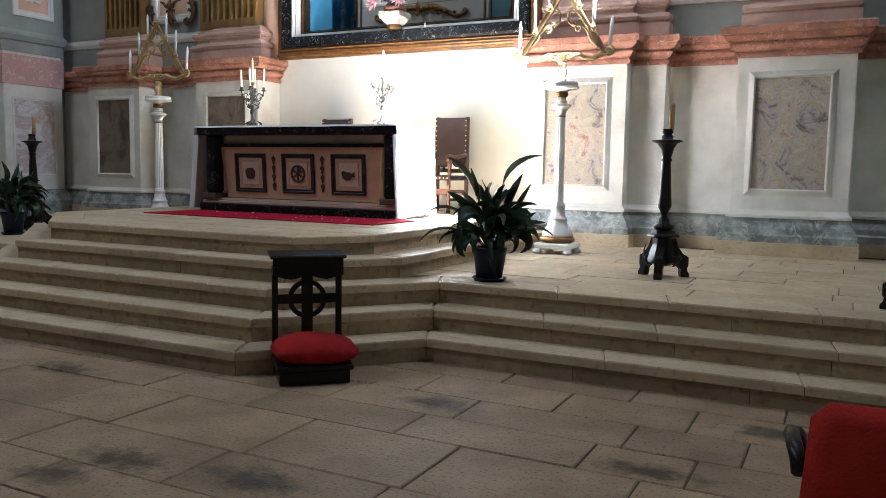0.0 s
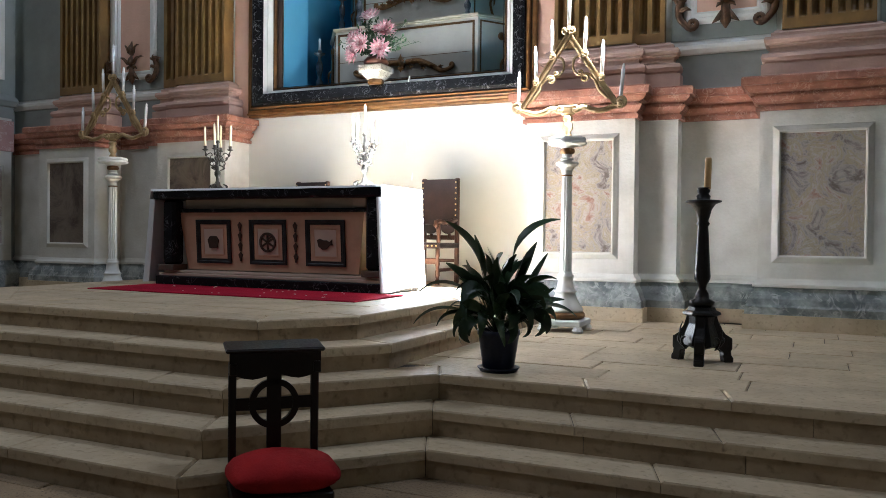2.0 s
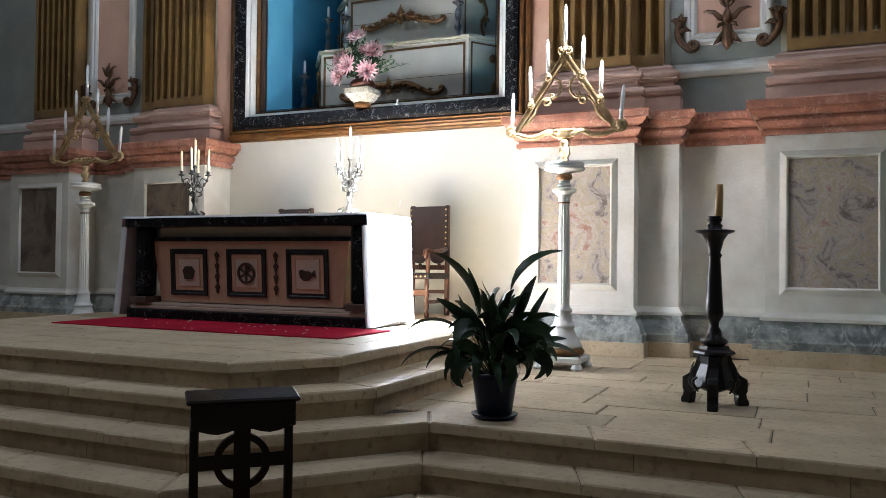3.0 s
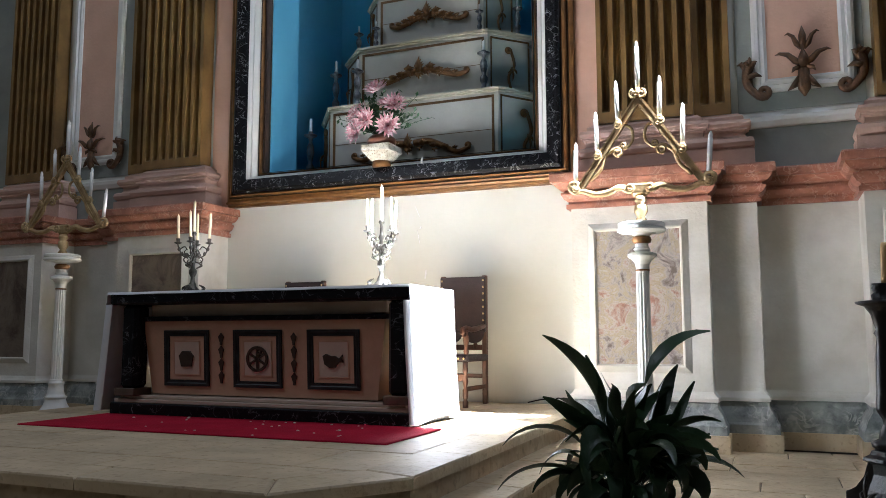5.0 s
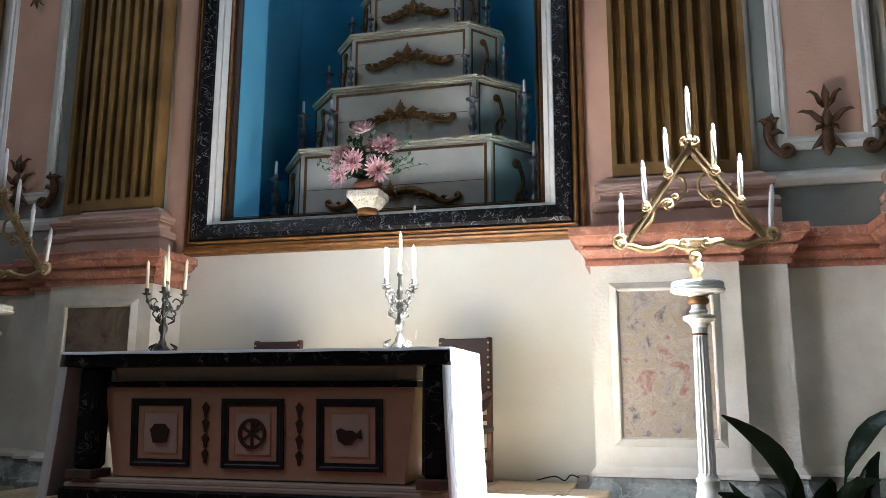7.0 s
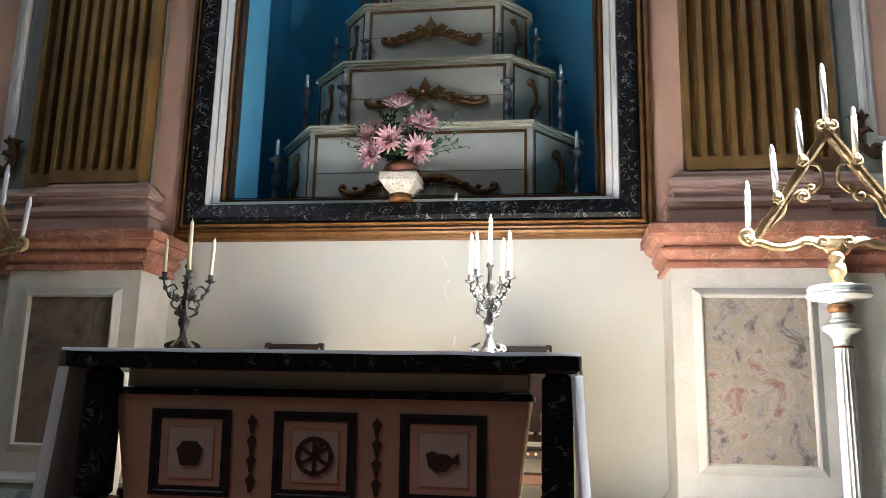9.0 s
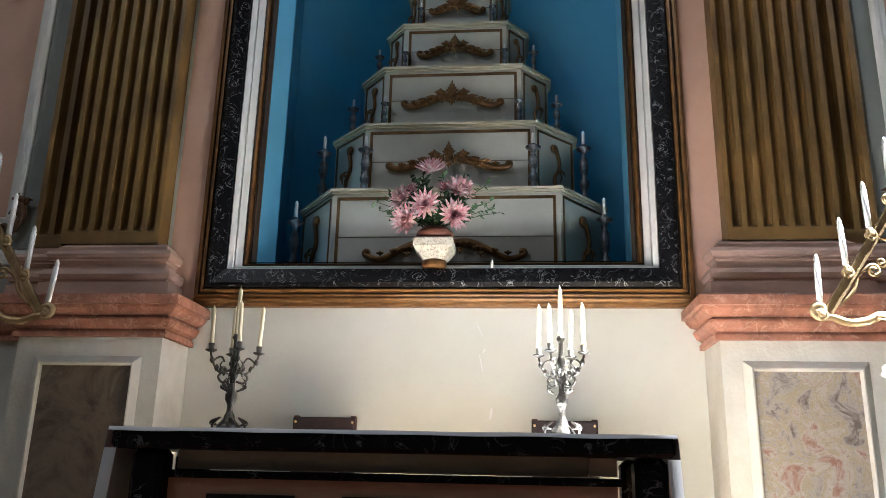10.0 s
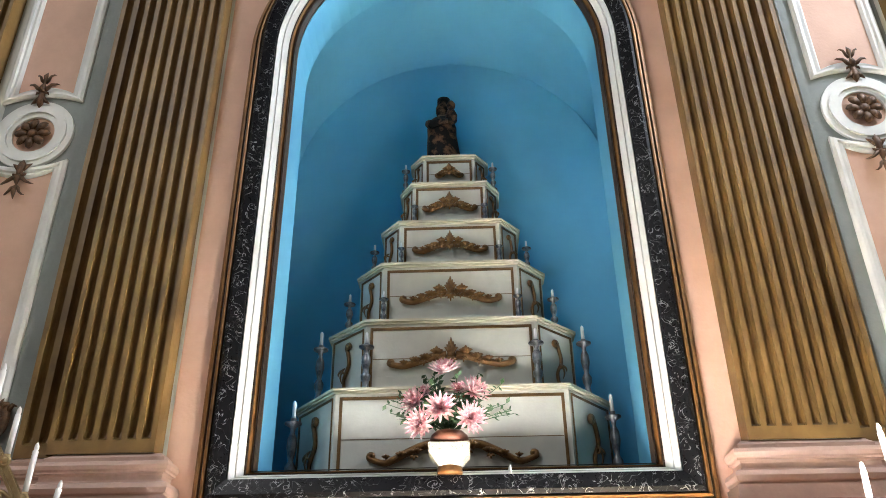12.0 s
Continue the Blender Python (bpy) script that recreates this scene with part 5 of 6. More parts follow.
# ---- potted plants ----
def leaf_blade(stalk, blade, width, az, lean, droop, twist=0.0):
    """A stalk that rises and a lance-shaped blade that bends over."""
    bm = bmesh.new()
    ca, sa = math.cos(az), math.sin(az)
    el = math.pi / 2 - lean
    p, pts = Vector((0.02 * ca, 0.02 * sa, 0.24)), []
    n = 16
    for k in range(n + 1):
        pts.append((p.copy(), el))
        step = (stalk + blade) / n
        p = p + Vector((math.cos(el) * ca, math.cos(el) * sa, math.sin(el))) * step
        el -= droop / n * (0.15 if k / n < 0.8 * stalk / (stalk + blade) else 1.9)
    side = Vector((-sa, ca, 0))
    rows = []
    for k, (q, e) in enumerate(pts):
        u = k / n
        s0 = stalk / (stalk + blade)
        if u < s0:
            w = 0.005
        else:
            v = (u - s0) / (1 - s0)
            w = 0.004 + width * 0.5 * (math.sin(math.pi * v ** 0.72) ** 0.85) * (1.0 - 0.35 * v)
            q = q + side * (0.018 * math.sin(5.0 * v + 9.0 * az))
        up = Vector((-math.sin(e) * ca, -math.sin(e) * sa, math.cos(e)))
        sd = (side * math.cos(twist * u) + up * math.sin(twist * u))
        lift = up * (w * 0.35)
        rows.append([bm.verts.new(q - sd * w + lift), bm.verts.new(q), bm.verts.new(q + sd * w + lift)])
    for a, b in zip(rows, rows[1:]):
        bm.faces.new((a[0], a[1], b[1], b[0])), bm.faces.new((a[1], a[2], b[2], b[1]))
    return bm


def potted_plant(at, seed, tall):
    th = thing("potted_plant", "leafy dark green aspidistra in a navy plastic pot with saucer", "plant", "potted plants", at)
    rnd = random.Random(seed)
    pot = part("pot", lathe(bmesh.new(), [(0.10, 0.025), (0.105, 0.03), (0.135, 0.24), (0.142, 0.245), (0.142, 0.275), (0.132, 0.275), (0.125, 0.25), (0.12, 0.24)], 28), M_BLUEPOT, th, "navy plastic pot", True)
    part("soil", lathe(bmesh.new(), [(0.125, 0.235), (0.11, 0.25), (0.04, 0.258)], 16), M_SOIL, pot)
    part("saucer", lathe(bmesh.new(), [(0.12, 0), (0.135, 0.02), (0.142, 0.03), (0.13, 0.028), (0.10, 0.014)], 28), M_BLUEPOT, th, smooth=True)
    rows = list(tall)
    for k in range(96):
        ring = k % 3
        rows.append((rnd.uniform(0.12, 0.38) * (1.0, 0.95, 0.75)[ring], rnd.uniform(0.18, 0.32), rnd.uniform(0.05, 0.095), rnd.uniform(0, 2 * math.pi), (0.10, 0.42, 0.8)[ring] + rnd.uniform(-0.1, 0.15), rnd.uniform(0.1, 3.2), rnd.uniform(-2.2, 2.2)))
    for r in rows:
        part("leaf", leaf_blade(*r), M_LEAF, th, smooth=True)
    return th


# stalk, blade, width, azimuth, lean, droop, twist
tall_r = [(0.50, 0.36, 0.10, 3.52, 0.2, 0.9, 0.8), (0.57, 0.38, 0.075, 0.38, 0.08, 1.5, 0.9), (0.40, 0.28, 0.07, 3.4, 0.2, 0.1, 1.2), (0.36, 0.30, 0.095, 0.4, 0.32, 0.1, 1.0), (0.34, 0.28, 0.05, 0.35, 0.5, 0.0, 1.2), (0.32, 0.40, 0.10, 3.5, 0.55, 1.6, 0.3), (0.22, 0.42, 0.10, 3.45, 0.95, 1.2, 0.3), (0.22, 0.36, 0.10, 0.3, 0.8, 1.2, 0.3), (0.34, 0.26, 0.09, 2.4, 0.15, 0.3, 0.9)]
potted_plant(pose(-2.79, 6.27, Z3), 5, tall_r)
potted_plant(pose(-9.42, 6.78, Z3, 0, 0, 100), 11, tall_r[2:6])


# ---- kneeler ----
kn = thing("prie_dieu", "dark wooden prayer kneeler with a ringed cross back", "kneeler", at=pose(-3.19, 4.46, 0, 0, 0, 44))
part("step_board", boxes((-0.245, 0.245, 0.0, 0.46, 0.085, 0.125), bev=0.008), M_KNEEL, kn)
part("step_base", boxes((-0.225, 0.225, 0.02, 0.45, 0.0, 0.085), bev=0.004), M_KNEEL, kn)
for x in (-0.215, 0.215):
    part("post", boxes((x - 0.02, x + 0.02, 0.40, 0.445, 0.12, 0.72), bev=0.006), M_KNEEL, kn)
    part("bracket", boxes((x - 0.02, x + 0.02, 0.33, 0.445, 0.66, 0.72), bev=0.006), M_KNEEL, kn)
bm = bmesh.new()
pts = [(-0.235, 0.775), (-0.235, 0.66)] + [(-0.235 + 0.47 * k / 12, 0.66 + 0.012 * math.cos(4 * math.pi * k / 12) - 0.014) for k in range(1, 12)] + [(0.235, 0.66), (0.235, 0.775)]
plate(bm, pts, 0.36, 0.018)
part("apron", bm, M_KNEEL, kn)
bm = bmesh.new()
box(bm, -0.255, 0.255, -0.12, 0.10, 0, 0.022, 0.008, Matrix.Translation((0, 0.44, 0.783)) @ pose(0, 0, 0, 5))
part("desk_top", bm, M_KNEEL, kn, "polished sloping desk top")
part("cross_upright", boxes((-0.038, 0.038, 0.405, 0.435, 0.12, 0.70), bev=0.005), M_KNEEL, kn)
part("cross_arm", boxes((-0.20, 0.20, 0.408, 0.432, 0.46, 0.525), bev=0.005), M_KNEEL, kn)
part("cross_ring", ring_arc(bmesh.new(), 0, 0.492, 0.437, 0.115, 0.016, n=36, d=0.032), M_KNEEL, kn)


def cushion(w, d, h, name, material, parent=None):
    bm = bmesh.new()
    n = 16
    for sgn in (1, -1):
        g = []
        for j in range(n + 1):
            row = []
            for i in range(n + 1):
                u, v = 2 * i / n - 1, 2 * j / n - 1
                k = max(0.0, (1 - abs(u) ** 2.3) * (1 - abs(v) ** 2.6)) ** 0.6
                pinch = 1 - 0.14 * (abs(u) * abs(v)) ** 2
                row.append(bm.verts.new((u * w / 2 * pinch, v * d / 2 * pinch, sgn * h / 2 * k + 0.004 * math.sin(6 * u + 5 * v) * k)))
            g.append(row)
        for a, b in zip(g, g[1:]):
            for i in range(n):
                bm.faces.new((a[i], a[i + 1], b[i + 1], b[i]))
    bmesh.ops.remove_doubles(bm, verts=bm.verts, dist=1e-4)
    return part(name, bm, material, parent, smooth=True)


cu = cushion(0.57, 0.42, 0.19, "kneeling_cushion", M_VELVET)
cu.matrix_basis = pose(-3.19, 4.46, 0, 0, 0, 44) @ pose(0.02, 0.19, 0.196, 3, 2, 0)
tagged(cu, "plump red velvet cushion on the kneeler step", "cushion")

# ---- red chair at the nave edge ----
rc = thing("red_armchair", "red velvet upholstered chair with a dark wooden frame", "chair", at=pose(0.03, 2.92, 0, 0, 0, 4))
bm = boxes((-0.33, 0.33, -0.05, 0.06, 0.30, 0.725), bev=0.05)
for v in bm.verts:
    v.co.x *= 1.0 + 0.25 * max(0.0, 0.62 - v.co.z)
part("backrest", bm, M_VELVETDARK, rc, "red velvet backrest", True)
part("seat", boxes((-0.31, 0.31, 0.06, 0.52, 0.30, 0.40), bev=0.035), M_VELVETDARK, rc)
for x in (-0.28, 0.28):
    for y in (0.0, 0.47):
        part("leg", boxes((x - 0.025, x + 0.025, y - 0.025, y + 0.025, 0, 0.36), bev=0.006), M_KNEEL, rc)
    q = 0.07 if x > 0 else -0.07
    part("armrest", tube(bmesh.new(), [(x + q, 0.02, 0.50), (x + q * 1.2, 0.10, 0.55), (x + q * 1.3, 0.28, 0.54), (x + q, 0.42, 0.50), (x + q * 0.6, 0.46, 0.40)], 0.025, 8), M_KNEEL, rc, smooth=True)

# ---- stepped throne in the niche ----
XT = -6.07
TW = [1.10, 0.87, 0.735, 0.575, 0.435, 0.315]
TS = [1.57, 1.29, 1.03, 0.79, 0.58, 0.46]
TY = [11.07, 11.39, 11.63, 11.855, 12.03, 12.2]
TD = [0.64, 0.44, 0.35, 0.27, 0.25, 0.2]
TZ = [NB, 4.33, 5.165, 5.945, 6.61, 7.25, 7.765]


def carved_arm(w, h, q, low, parent, m):
    """One trailing S-arm of a carved ornament, with leaves springing from it; q is its side."""
    if low:
        pts = smooth_line([(q * 0.08 * w, 0.45 * h), (q * 0.30 * w, 0.50 * h), (q * 0.52 * w, 0.22 * h), (q * 0.78 * w, -0.22 * h), (q * 0.97 * w, -0.05 * h)])
    else:
        pts = smooth_line([(q * 0.08 * w, 0.30 * h), (q * 0.30 * w, 0.24 * h), (q * 0.55 * w, 0.04 * h), (q * 0.80 * w, -0.12 * h), (q * 1.0 * w, -0.04 * h)])
    arm = part("carved_arm", scroll(bmesh.new(), pts, 0.20 * h, 0.08 * h, -0.025, (0.12 if low else 0.08) * h, q), M_CARVE, parent, "bronze-gilt carved scroll", True)
    arm.matrix_basis = m
    for u, z, ln, wd, n, up in ((0.45, 0.05, 0.24, 0.22, 3, -1), (0.24, 0.28, 0.38, 0.34, 5, 1), (0.60, 0.0, 0.26, 0.30, 4, 1), (0.2, 0.2, 0.26, 0.18, 3, -1), (0.42, 0.12, 0.26, 0.32, 4, 1), (0.78, -0.08, 0.18, 0.22, 3, 1)):
        leaf_parts(arm, M_CARVE, q * u * w, z * h, -0.02, ln * h, wd * h, n, up)


def carved_crest(h, parent, m):
    """The crowning palmette at the middle of a carved ornament, round a boss."""
    boss = part("carved_crest", lathe(bmesh.new(), [(0.20 * h, 0), (0.16 * h, 0.05), (0.05 * h, 0.07)], 10, Matrix.Translation((0, -0.02, 0.3 * h)) @ pose(0, 0, 0, 90)), M_CARVE, parent, "bronze-gilt carved palmette", True)
    boss.matrix_basis = m
    leaf_parts(boss, M_CARVE, 0, 0.15 * h, -0.03, 0.85 * h, 0.34 * h, 7, 1)
    leaf_parts(boss, M_CARVE, 0, 0.2 * h, -0.03, 0.4 * h, 0.3 * h, 5, -1)


for i in range(6):
    w, sd, yf, dp, z0, z1 = TW[i], TS[i], TY[i], TD[i], TZ[i], TZ[i + 1]
    ln = [(XT - min(sd, 0.9), 12.62), (XT - sd, yf + dp + 0.2), (XT - sd, yf + dp), (XT - w, yf), (XT + w, yf), (XT + sd, yf + dp), (XT + sd, yf + dp + 0.2), (XT + min(sd, 0.9), 12.62)]
    if yf + dp + 0.2 > 12.6:
        ln = [(XT - sd, 12.62), *ln[2:6], (XT + sd, 12.62)]
    th = thing("throne_tier", "cream wooden tier with gilt borders and carved scrollwork", "throne tier", "tiers of the throne")
    part("body", slab(bmesh.new(), ln, z0, z1 - 0.05), M_TIER, th)
    bm = slab(bmesh.new(), offset_line(ln, 0.022), z1 - 0.05, z1 - 0.028)
    slab(bm, offset_line(ln, 0.04), z1 - 0.027, z1)
    part("lip", bm, M_LIP, th, "cream top moulding")
    hgt = z1 - z0 - 0.05
    b_ = 0.045 if i < 4 else 0.03
    part("border", frame_rect(bmesh.new(), XT - w + b_, XT + w - b_, z0 + 0.02, z1 - 0.05 - b_ * 0.8, 0.028, yf, 0.014), M_BORDER, th, "brown and gilt border")
    part("board_joint", boxes((XT - w + b_ + 0.03, XT + w - b_ - 0.03, yf - 0.003, yf + 0.01, z0 + hgt * 0.52, z0 + hgt * 0.52 + 0.006)), M_BORDER, th, "dark joint between boards")
    ow, oh = min(0.70 * w, 0.64), min(0.25, hgt * 0.36)
    if i == 0:
        ow, oh = 0.77, 0.22
    if i == 5:
        ow = 0.16
    mid = pose(XT, yf - 0.005, z0 + hgt * (0.45 if i else 0.33))
    for q in (-1, 1):
        carved_arm(ow, oh, q, i == 0, th, mid)
    carved_crest(oh, th, mid)
    for q in (-1, 1):
        a = Vector((XT + q * w, yf, 0))
        c = Vector((XT + q * sd, yf + dp, 0))
        ln_ = (c - a).length
        ang = math.degrees(math.atan2((c - a).y, (c - a).x)) if q > 0 else math.degrees(math.atan2((a - c).y, (a - c).x))
        o = a if q > 0 else c
        m = pose(o.x, o.y, 0, 0, 0, ang)
        part("side_border", frame_rect(bmesh.new(), 0.035, ln_ - 0.035, z0 + 0.02, z1 - 0.08, 0.02, 0, 0.012), M_BORDER, th).matrix_basis = m
        bm = scroll(bmesh.new(), smooth_line([(ln_ * 0.52, z0 + hgt * 0.12), (ln_ * 0.45, z0 + hgt * 0.35), (ln_ * 0.58, z0 + hgt * 0.55), (ln_ * 0.5, z0 + hgt * 0.78)]), 0.022 * hgt, 0.03 * hgt, -0.02, 0.045 * hgt, q)
        leaf_spray(bm, ln_ * 0.5, z0 + hgt * 0.5, -0.02, 0.22 * hgt, 0.10 * hgt, 3, -1)
        part("side_carving", bm, M_CARVE, th, smooth=True).matrix_basis = m


def niche_candlestick(at, k):
    th = thing("small_candlestick", "small turned silver candlestick with a white candle stub", "candlestick", "candlesticks on the throne", at)
    part("stem", lathe(bmesh.new(), [(0.055, 0), (0.05, 0.03), (0.025, 0.06), (0.018, 0.09), (0.032, 0.12), (0.036, 0.15), (0.016, 0.18), (0.024, 0.21), (0.034, 0.25), (0.03, 0.29), (0.014, 0.32), (0.02, 0.345), (0.055, 0.36), (0.057, 0.368), (0.018, 0.372), (0.02, 0.39)], 12), M_SILVER, th, smooth=True)
    part("candle", lathe(bmesh.new(), [(0.014, 0.385), (0.012, 0.47), (0.004, 0.48)], 8), M_WHITEWAX, th, "white candle stub", True)
    return th


nc = niche_candlestick(pose(XT - 1.53, 11.30, NB) @ Matrix.Diagonal((1.5, 1.5, 1.95, 1)), 1)
spots = [(1.53, 11.30, NB, 1.95)]
for i in range(1, 6):
    k = (1.0, 1.4, 0.85, 0.72, 0.72, 0.72)[i]
    if i < 5:
        spots += [(-TW[i] + 0.02, TY[i] - 0.09, TZ[i], k), (TW[i] - 0.02, TY[i] - 0.09, TZ[i], k)]
    if i < 4 or i == 5:
        spots += [(-TS[i] - 0.09, TY[i] + TD[i] - 0.16, TZ[i], 1.25 * k), (TS[i] + 0.09, TY[i] + TD[i] - 0.16, TZ[i], 1.25 * k)]
for x, y, z, k in spots:
    m = pose(XT + x, y, z) @ Matrix.Diagonal((min(k, 1.3) * 1.08, min(k, 1.3) * 1.08, k, 1))
    c = copy_thing(nc, m)
    c.matrix_basis = m

# statue: one plain carved shape
bm = lathe(bmesh.new(), [(0.24, 0), (0.25, 0.03), (0.235, 0.25), (0.22, 0.45), (0.225, 0.58), (0.19, 0.68), (0.10, 0.75), (0.085, 0.78), (0.105, 0.84), (0.11, 0.92), (0.095, 0.98), (0.10, 1.0), (0.105, 1.06), (0.03, 1.06)], 22)
for v in bm.verts:
    a = math.atan2(v.co.y, v.co.x)
    v.co.x *= 1 + (0.06 * math.sin(9 * a) if v.co.z < 0.6 else 0)
    v.co.y *= 0.72
    v.co.x = v.co.x * (0.92 - 0.10 * v.co.z) - 0.03 * math.sin(v.co.z * 3)
lathe(bm, [(0.03, 0.52), (0.075, 0.56), (0.08, 0.66), (0.05, 0.73), (0.035, 0.75), (0.055, 0.79), (0.058, 0.84), (0.03, 0.885), (0.005, 0.89)], 12, Matrix.Translation((0.10, -0.14, 0.03)))
tube(bm, [(-0.19, -0.08, 0.60), (-0.17, -0.17, 0.53), (-0.04, -0.20, 0.55), (0.06, -0.20, 0.56)], [0.06, 0.055, 0.045, 0.03], 8)
statue = part("statue", bm, M_STATUE, smooth=True)
statue.matrix_basis = pose(-6.13, 12.38, TZ[6])
tagged(statue, "small dark painted wooden robed figure on the top tier", "statue")

# ---- vase of flowers on the sill ----
VX, VY, VZ = -6.08, 10.33, 3.337
vs = thing("stone_vase", "white stone vase with a gilt foot on the niche sill", "vase", at=pose(VX, VY, VZ))
part("foot", lathe(bmesh.new(), [(0.10, 0), (0.105, 0.02), (0.10, 0.06), (0.09, 0.065)], 24), M_GILT, vs, "gilt foot", True)
part("bowl", lathe(bmesh.new(), [(0.115, 0.06), (0.15, 0.085), (0.185, 0.12), (0.215, 0.15), (0.235, 0.16), (0.235, 0.225), (0.225, 0.235), (0.10, 0.236)], 4, pose(0, 0, 0, 0, 0, 45)), M_VASE, vs, "chipped cream stone bowl")
fl = thing("flower_arrangement", "pink silk dahlias with green foliage in a copper brown pot", "flowers", at=pose(VX, VY, VZ + 0.237))
FD = 0.06
part("pot", lathe(bmesh.new(), [(0.11, 0), (0.15, 0.015), (0.165, 0.04), (0.155, 0.075), (0.12, 0.11), (0.05, 0.115)], 24), M_TERRA, fl, "copper brown pot", True)


def dahlia(r, rows):
    """Rows of pointed petals, outermost row 0."""
    bm = bmesh.new()
    for j in rows:
        n = 17 - 2 * j
        tilt = radians(8 + 24 * j)
        ln = r * (1 - 0.16 * j)
        for k in range(n):
            a = 2 * math.pi * (k + 0.5 * (j % 2)) / n + random.uniform(-0.1, 0.1)
            t = tilt + random.uniform(-0.12, 0.12)
            d = Vector((math.cos(a) * math.cos(t), math.sin(a) * math.cos(t), math.sin(t)))
            sdv = Vector((-math.sin(a), math.cos(a), 0))
            upv = sdv.cross(d) * -1
            rws = []
            for u, w in ((0.08, 0.04), (0.4, 0.10), (0.7, 0.095), (0.9, 0.05), (1.0, 0.0)):
                c = d * ln * u + Vector((0, 0, 0.25 * ln * u * u * (1 if j < 3 else 0)))
                rws.append([bm.verts.new(c - sdv * w * r + upv * 0.05 * r * w * 8), bm.verts.new(c - upv * 0.02 * r), bm.verts.new(c + sdv * w * r + upv * 0.05 * r * w * 8)])
            for p, q in zip(rws, rws[1:]):
                bm.faces.new((p[0], p[1], q[1], q[0])), bm.faces.new((p[1], p[2], q[2], q[1]))
    return bm


for x, y, z, r in ((-0.06, -0.24, 0.30, 0.145), (-0.22, -0.17, 0.20, 0.145), (0.17, -0.19, 0.23, 0.15), (0.21, -0.12, 0.47, 0.145), (-0.27, -0.08, 0.41, 0.14), (-0.03, -0.08, 0.67, 0.145), (0.08, -0.10, 0.50, 0.085), (-0.19, -0.10, 0.48, 0.085)):
    d = Vector((x, y - 0.25, (z - 0.35) * 0.9 + 0.1)).normalized()
    m = Matrix.Translation((x, y, z - FD)) @ d.to_track_quat("Z", "Y").to_matrix().to_4x4()
    big = r > 0.1
    ob = part("dahlia" if big else "rosebud", dahlia(r, (0, 1)), M_PETAL, fl, "pink dahlia bloom" if big else "pale pink rosebud", True)
    ob.matrix_basis = m
    part("inner_petals", dahlia(r, (2, 3) if big else (2, 3, 4)), M_PETALIN, ob, "deep pink inner petals", True)
    part("flower_heart", lathe(bmesh.new(), [(0.018, 0), (0.016, 0.03), (0.005, 0.045)], 8), M_PETALDARK, ob, "dark rose heart")
bm = bmesh.new()
for k in range(70):
    a, t = random.uniform(0, 2 * math.pi), random.uniform(0.15, 1.35)
    ln = random.uniform(0.32, 0.62)
    tip = Vector((math.cos(a) * math.cos(t) * ln * 1.05, math.sin(a) * math.cos(t) * ln * 0.5, 0.16 + math.sin(t) * ln * 0.85))
    base = Vector((0, 0, 0.10))
    pts = [base.lerp(tip, u) + Vector((0, 0, 0.10 * u * (1 - u))) for u in (0, 0.25, 0.5, 0.75, 1)]
    tube(bm, pts, 0.003, 4)
    for j in range(16):
        u = 0.3 + 0.7 * j / 15
        c = base.lerp(tip, u) + Vector((0, 0, 0.10 * u * (1 - u)))
        d = Vector((random.uniform(-1, 1), random.uniform(-1, 0.6), random.uniform(-0.6, 1))).normalized()
        sdv = d.cross(Vector((0.3, 0.2, 1))).normalized()
        l2 = random.uniform(0.035, 0.07)
        q = [bm.verts.new(c), bm.verts.new(c + d * l2 * 0.5 + sdv * l2 * 0.28), bm.verts.new(c + d * l2), bm.verts.new(c + d * l2 * 0.5 - sdv * l2 * 0.28)]
        bm.faces.new(q)
part("foliage", bm, M_GREEN, fl, "small green silk leaves")
stub = thing("candle_stub", "short white candle stub on the niche sill", "candle", at=pose(-5.60, 10.33, 3.337))
part("wax", lathe(bmesh.new(), [(0.018, 0), (0.014, 0.05), (0.006, 0.075)], 8, pose(0, 0, 0, 0, 8, 0)), M_WHITEWAX, stub)

# ---- flaked paint on the end wall ----
for x, z, w, h, lean in ((-5.60, 2.15, 0.011, 0.10, 4), (-5.685, 2.56, 0.004, 0.15, -12), (-5.66, 2.66, 0.007, 0.04, 20), (-5.70, 2.84, 0.004, 0.14, -25)):
    bm = plate(bmesh.new(), [(-w, -h / 2), (w * 0.4, -h / 2), (w, 0), (w * 0.6, h / 2), (-w * 0.3, h * 0.42), (-w * 0.8, 0.1 * h)], 0.0, 0.003)
    ob = part("paint_flake", bm, M_CLOTH, WALL_BACK, "white flake of bare plaster")
    ob.matrix_basis = pose(x, YW - 0.001, z, 0, lean, 0)

# ---- socket and cable by the wall ----
sk = thing("power_socket", "grey plastic socket block with loose cable beside the wall", "socket", at=pose(-4.02, 10.30, Z5))
part("block", boxes((-0.05, 0.05, -0.02, 0.03, 0, 0.06), bev=0.008), M_PLASTIC, sk)
part("cable", tube(bmesh.new(), [(p[0], -0.02 + 0.03 * math.sin(p[0] * 20), p[1] + 0.012) for p in smooth_line([(-0.4, 0.0), (-0.25, 0.03), (-0.16, 0.0), (-0.10, 0.05), (-0.03, 0.03)])], 0.006, 6), M_POT, sk, "black cable", True)

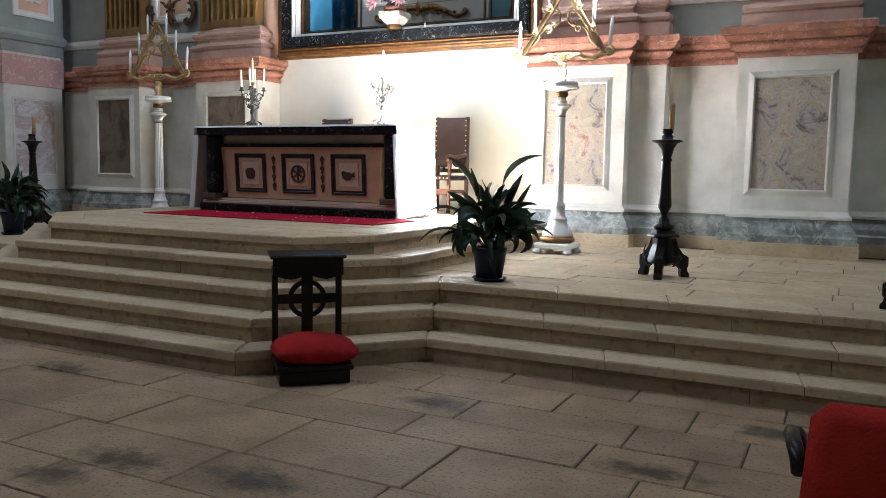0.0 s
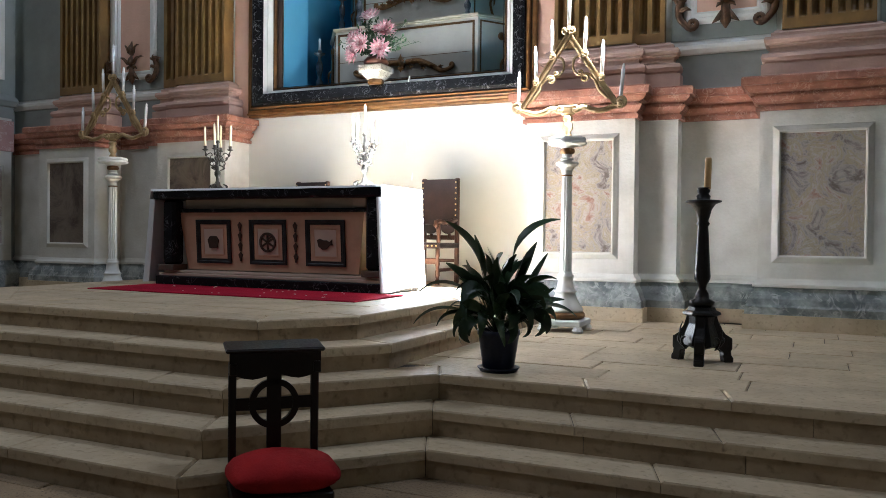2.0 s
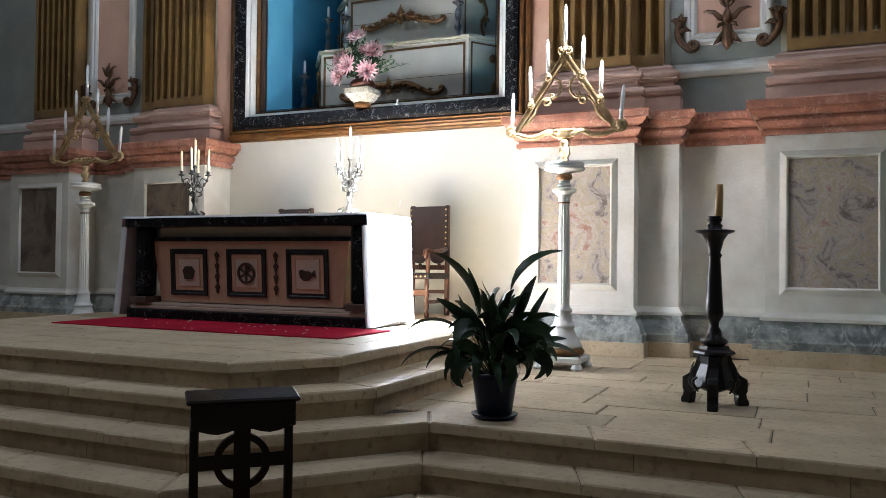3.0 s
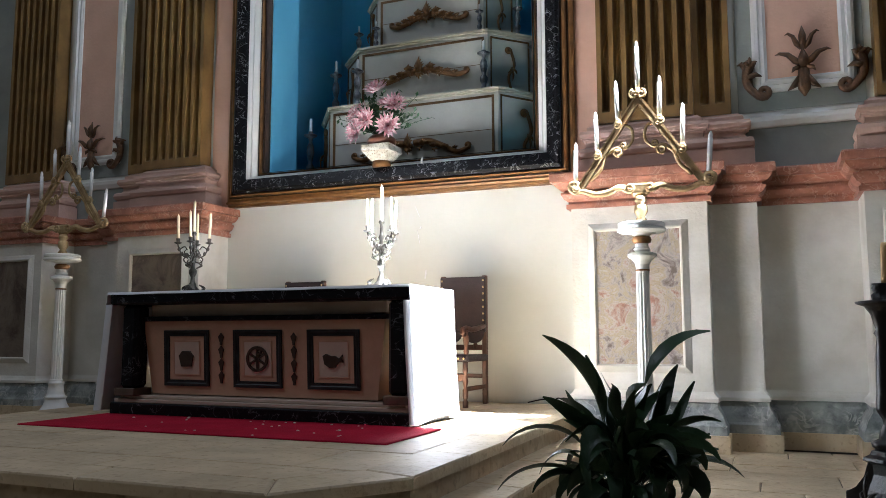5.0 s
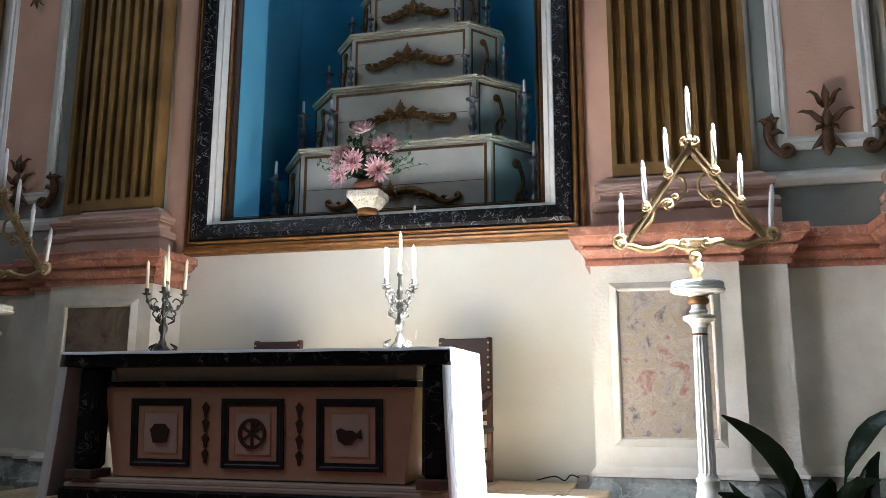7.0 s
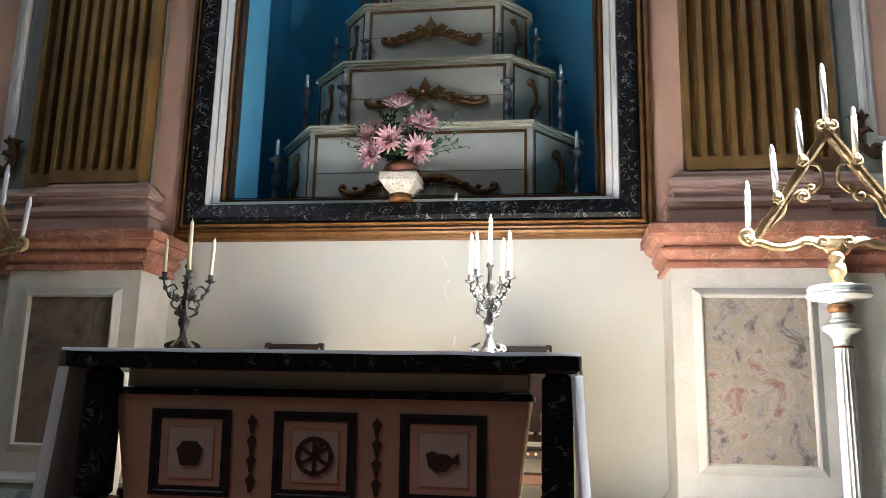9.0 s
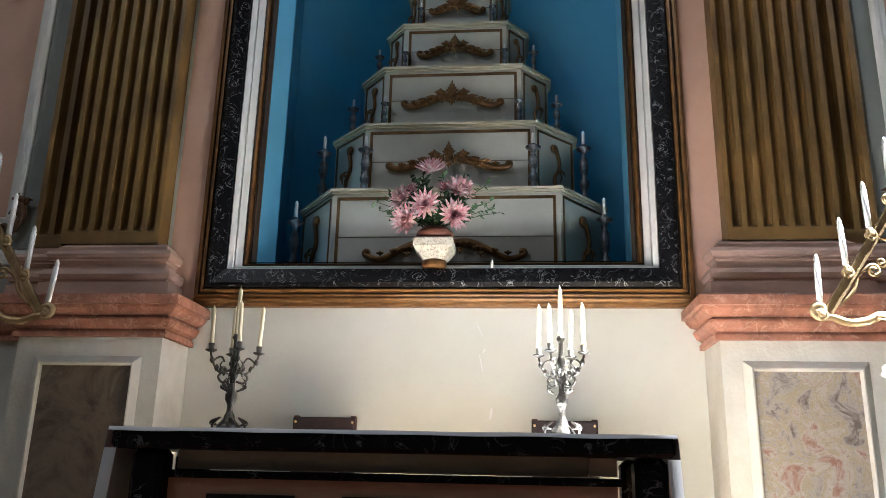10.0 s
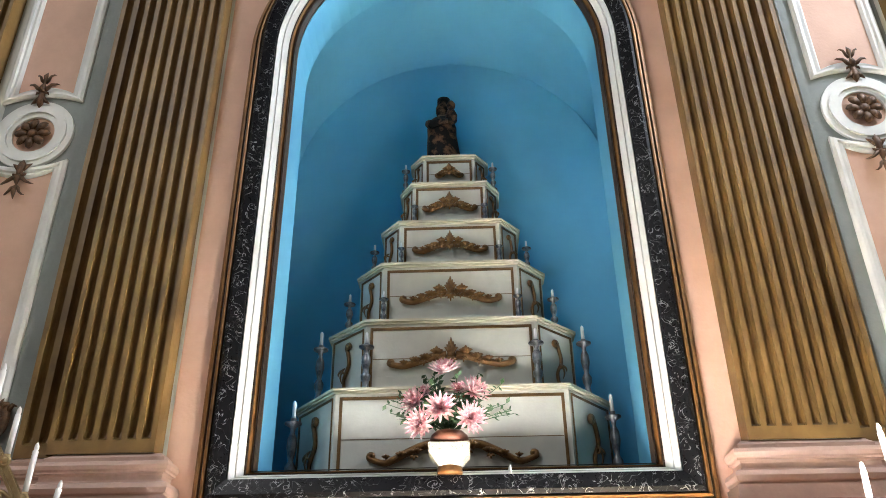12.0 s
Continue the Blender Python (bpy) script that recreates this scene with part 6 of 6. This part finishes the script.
# ---- paving and step stones ----


def clip_convex(poly, edges):
    """Keeps the part of poly to the left of every directed edge."""
    for (ax, ay), (bx, by) in edges:
        out = []
        for i in range(len(poly)):
            p, q = poly[i], poly[(i + 1) % len(poly)]
            dp = (bx - ax) * (p[1] - ay) - (by - ay) * (p[0] - ax)
            dq = (bx - ax) * (q[1] - ay) - (by - ay) * (q[0] - ax)
            if dp >= 0:
                out.append(p)
            if dp * dq < 0:
                t = dp / (dp - dq)
                out.append((p[0] + (q[0] - p[0]) * t, p[1] + (q[1] - p[1]) * t))
        poly = out
        if len(poly) < 3:
            return []
    return poly


def stone(bm, outline, z0, z1, e=0.006):
    """One paving stone with softly worn upper edges."""
    n = len(outline)
    cx, cy = sum(p[0] for p in outline) / n, sum(p[1] for p in outline) / n
    k = [(x + (cx - x) * min(0.2, e * 1.5 / max(0.02, math.hypot(cx - x, cy - y))), y + (cy - y) * min(0.2, e * 1.5 / max(0.02, math.hypot(cx - x, cy - y)))) for x, y in outline]
    a = [bm.verts.new((x, y, z0)) for x, y in outline]
    b = [bm.verts.new((x, y, z1 - e)) for x, y in outline]
    c = [bm.verts.new((x, y, z1)) for x, y in k]
    bm.faces.new(c)
    for lo, hi in ((a, b), (b, c)):
        for i in range(n):
            bm.faces.new((lo[i], lo[(i + 1) % n], hi[(i + 1) % n], hi[i]))
    return bm


def paving(x0, x1, y0, y1, heights, lengths, z, parent, rnd, near=None, clip=None, gap=0.006, thick=0.03, material=M_SLAB, joints=()):
    """Rows of slabs; those in the near range are parts, the rest one joined part."""
    rest = bmesh.new()
    y, r = y0, 0
    while y < y1 - 0.05:
        h = heights[r % len(heights)]
        ye = min(y + h, y1)
        cuts = list(joints[r]) if r < len(joints) else [x0 - rnd.uniform(0, 0.6)]
        while cuts[0] > x0:
            cuts.insert(0, cuts[0] - rnd.uniform(*lengths))
        while cuts[-1] < x1:
            cuts.append(cuts[-1] + rnd.uniform(*lengths))
        for a, b in zip(cuts, cuts[1:]):
            a, b = max(a, x0), min(b, x1)
            if b - a < 0.04:
                continue
            o = [(a + gap / 2, y + gap / 2), (b - gap / 2, y + gap / 2), (b - gap / 2, ye - gap / 2), (a + gap / 2, ye - gap / 2)]
            if clip:
                o = clip_convex(o, clip)
                if len(o) < 3:
                    continue
            dz = rnd.uniform(-0.003, 0.002)
            if near is None or (near[0] < (a + b) / 2 < near[1] and near[2] < y < near[3]):
                part("slab", stone(bmesh.new(), o, z - thick, z + dz), material, parent)
            else:
                stone(rest, o, z - thick, z + dz)
        y, r = ye, r + 1
    if len(rest.verts):
        tagged(part("far_slabs", rest, material, parent), kind="stuff")
    else:
        rest.free()


rnd = random.Random(4)
paving(XL, XR, YB + 0.3, 2.49, (0.45, 0.52, 0.40, 0.55, 0.48, 0.42, 0.5, 0.44, 0.56), (0.6, 1.05), 0.0, floor, rnd, near=(-6.0, XR, 1.2, 5.8), gap=0.009)
SLAB_JOINTS = [(-4.35, -3.43, -2.4), (-3.9, -2.85, -1.95), (-4.30, -3.715, -2.78, -1.90), (-3.3, -2.3, -1.31, -0.81), (-3.0, -2.14, -1.19, -0.615), (-2.6, -1.70, -0.94), (-2.2, -1.35)]
paving(XL, XR, 2.49, 5.8, (0.34, 0.46, 0.61, 0.38, 0.40, 0.44, 0.70), (0.75, 1.05), 0.0, floor, rnd, near=(-7.5, XR, 0.6, 5.8), gap=0.009, joints=SLAB_JOINTS)
paving(-3.9, XR, YR[2] + T - 0.01, 10.2, (0.40, 0.34, 0.42, 0.36), (0.6, 1.2), Z3, CORES[2], rnd, material=M_STONE)
paving(XL, -8.0, YR[2] + T - 0.01, 10.2, (0.40, 0.34, 0.42, 0.36), (0.6, 1.2), Z3, CORES[2], rnd, material=M_STONE)
inner = offset_line(STEPS[4], -T)
edges = [(a, b) for a, b in zip(inner, inner[1:])]
paving(-8.5, -3.5, 5.6, 10.28, (0.55, 0.62, 0.5, 0.6), (0.8, 1.4), Z5, CORES[4], rnd, clip=edges, material=M_STONE)

for i, line in enumerate(STEPS):
    lip, z1 = H * 0.37, (i + 1) * H
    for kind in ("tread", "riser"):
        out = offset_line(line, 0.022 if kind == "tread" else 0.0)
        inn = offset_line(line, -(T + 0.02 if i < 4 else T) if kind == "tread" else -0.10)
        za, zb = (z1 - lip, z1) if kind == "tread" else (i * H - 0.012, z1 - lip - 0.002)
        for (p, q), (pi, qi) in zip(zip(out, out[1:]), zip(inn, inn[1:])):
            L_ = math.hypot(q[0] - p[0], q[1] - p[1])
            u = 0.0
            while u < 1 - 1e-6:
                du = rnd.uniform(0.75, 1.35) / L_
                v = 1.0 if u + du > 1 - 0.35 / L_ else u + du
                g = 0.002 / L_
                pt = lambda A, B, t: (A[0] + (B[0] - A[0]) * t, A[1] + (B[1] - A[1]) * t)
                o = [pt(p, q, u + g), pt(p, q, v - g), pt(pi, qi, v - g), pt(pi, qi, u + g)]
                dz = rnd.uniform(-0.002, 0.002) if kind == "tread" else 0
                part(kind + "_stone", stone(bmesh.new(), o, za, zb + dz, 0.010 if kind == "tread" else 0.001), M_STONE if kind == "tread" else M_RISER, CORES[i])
                u = v
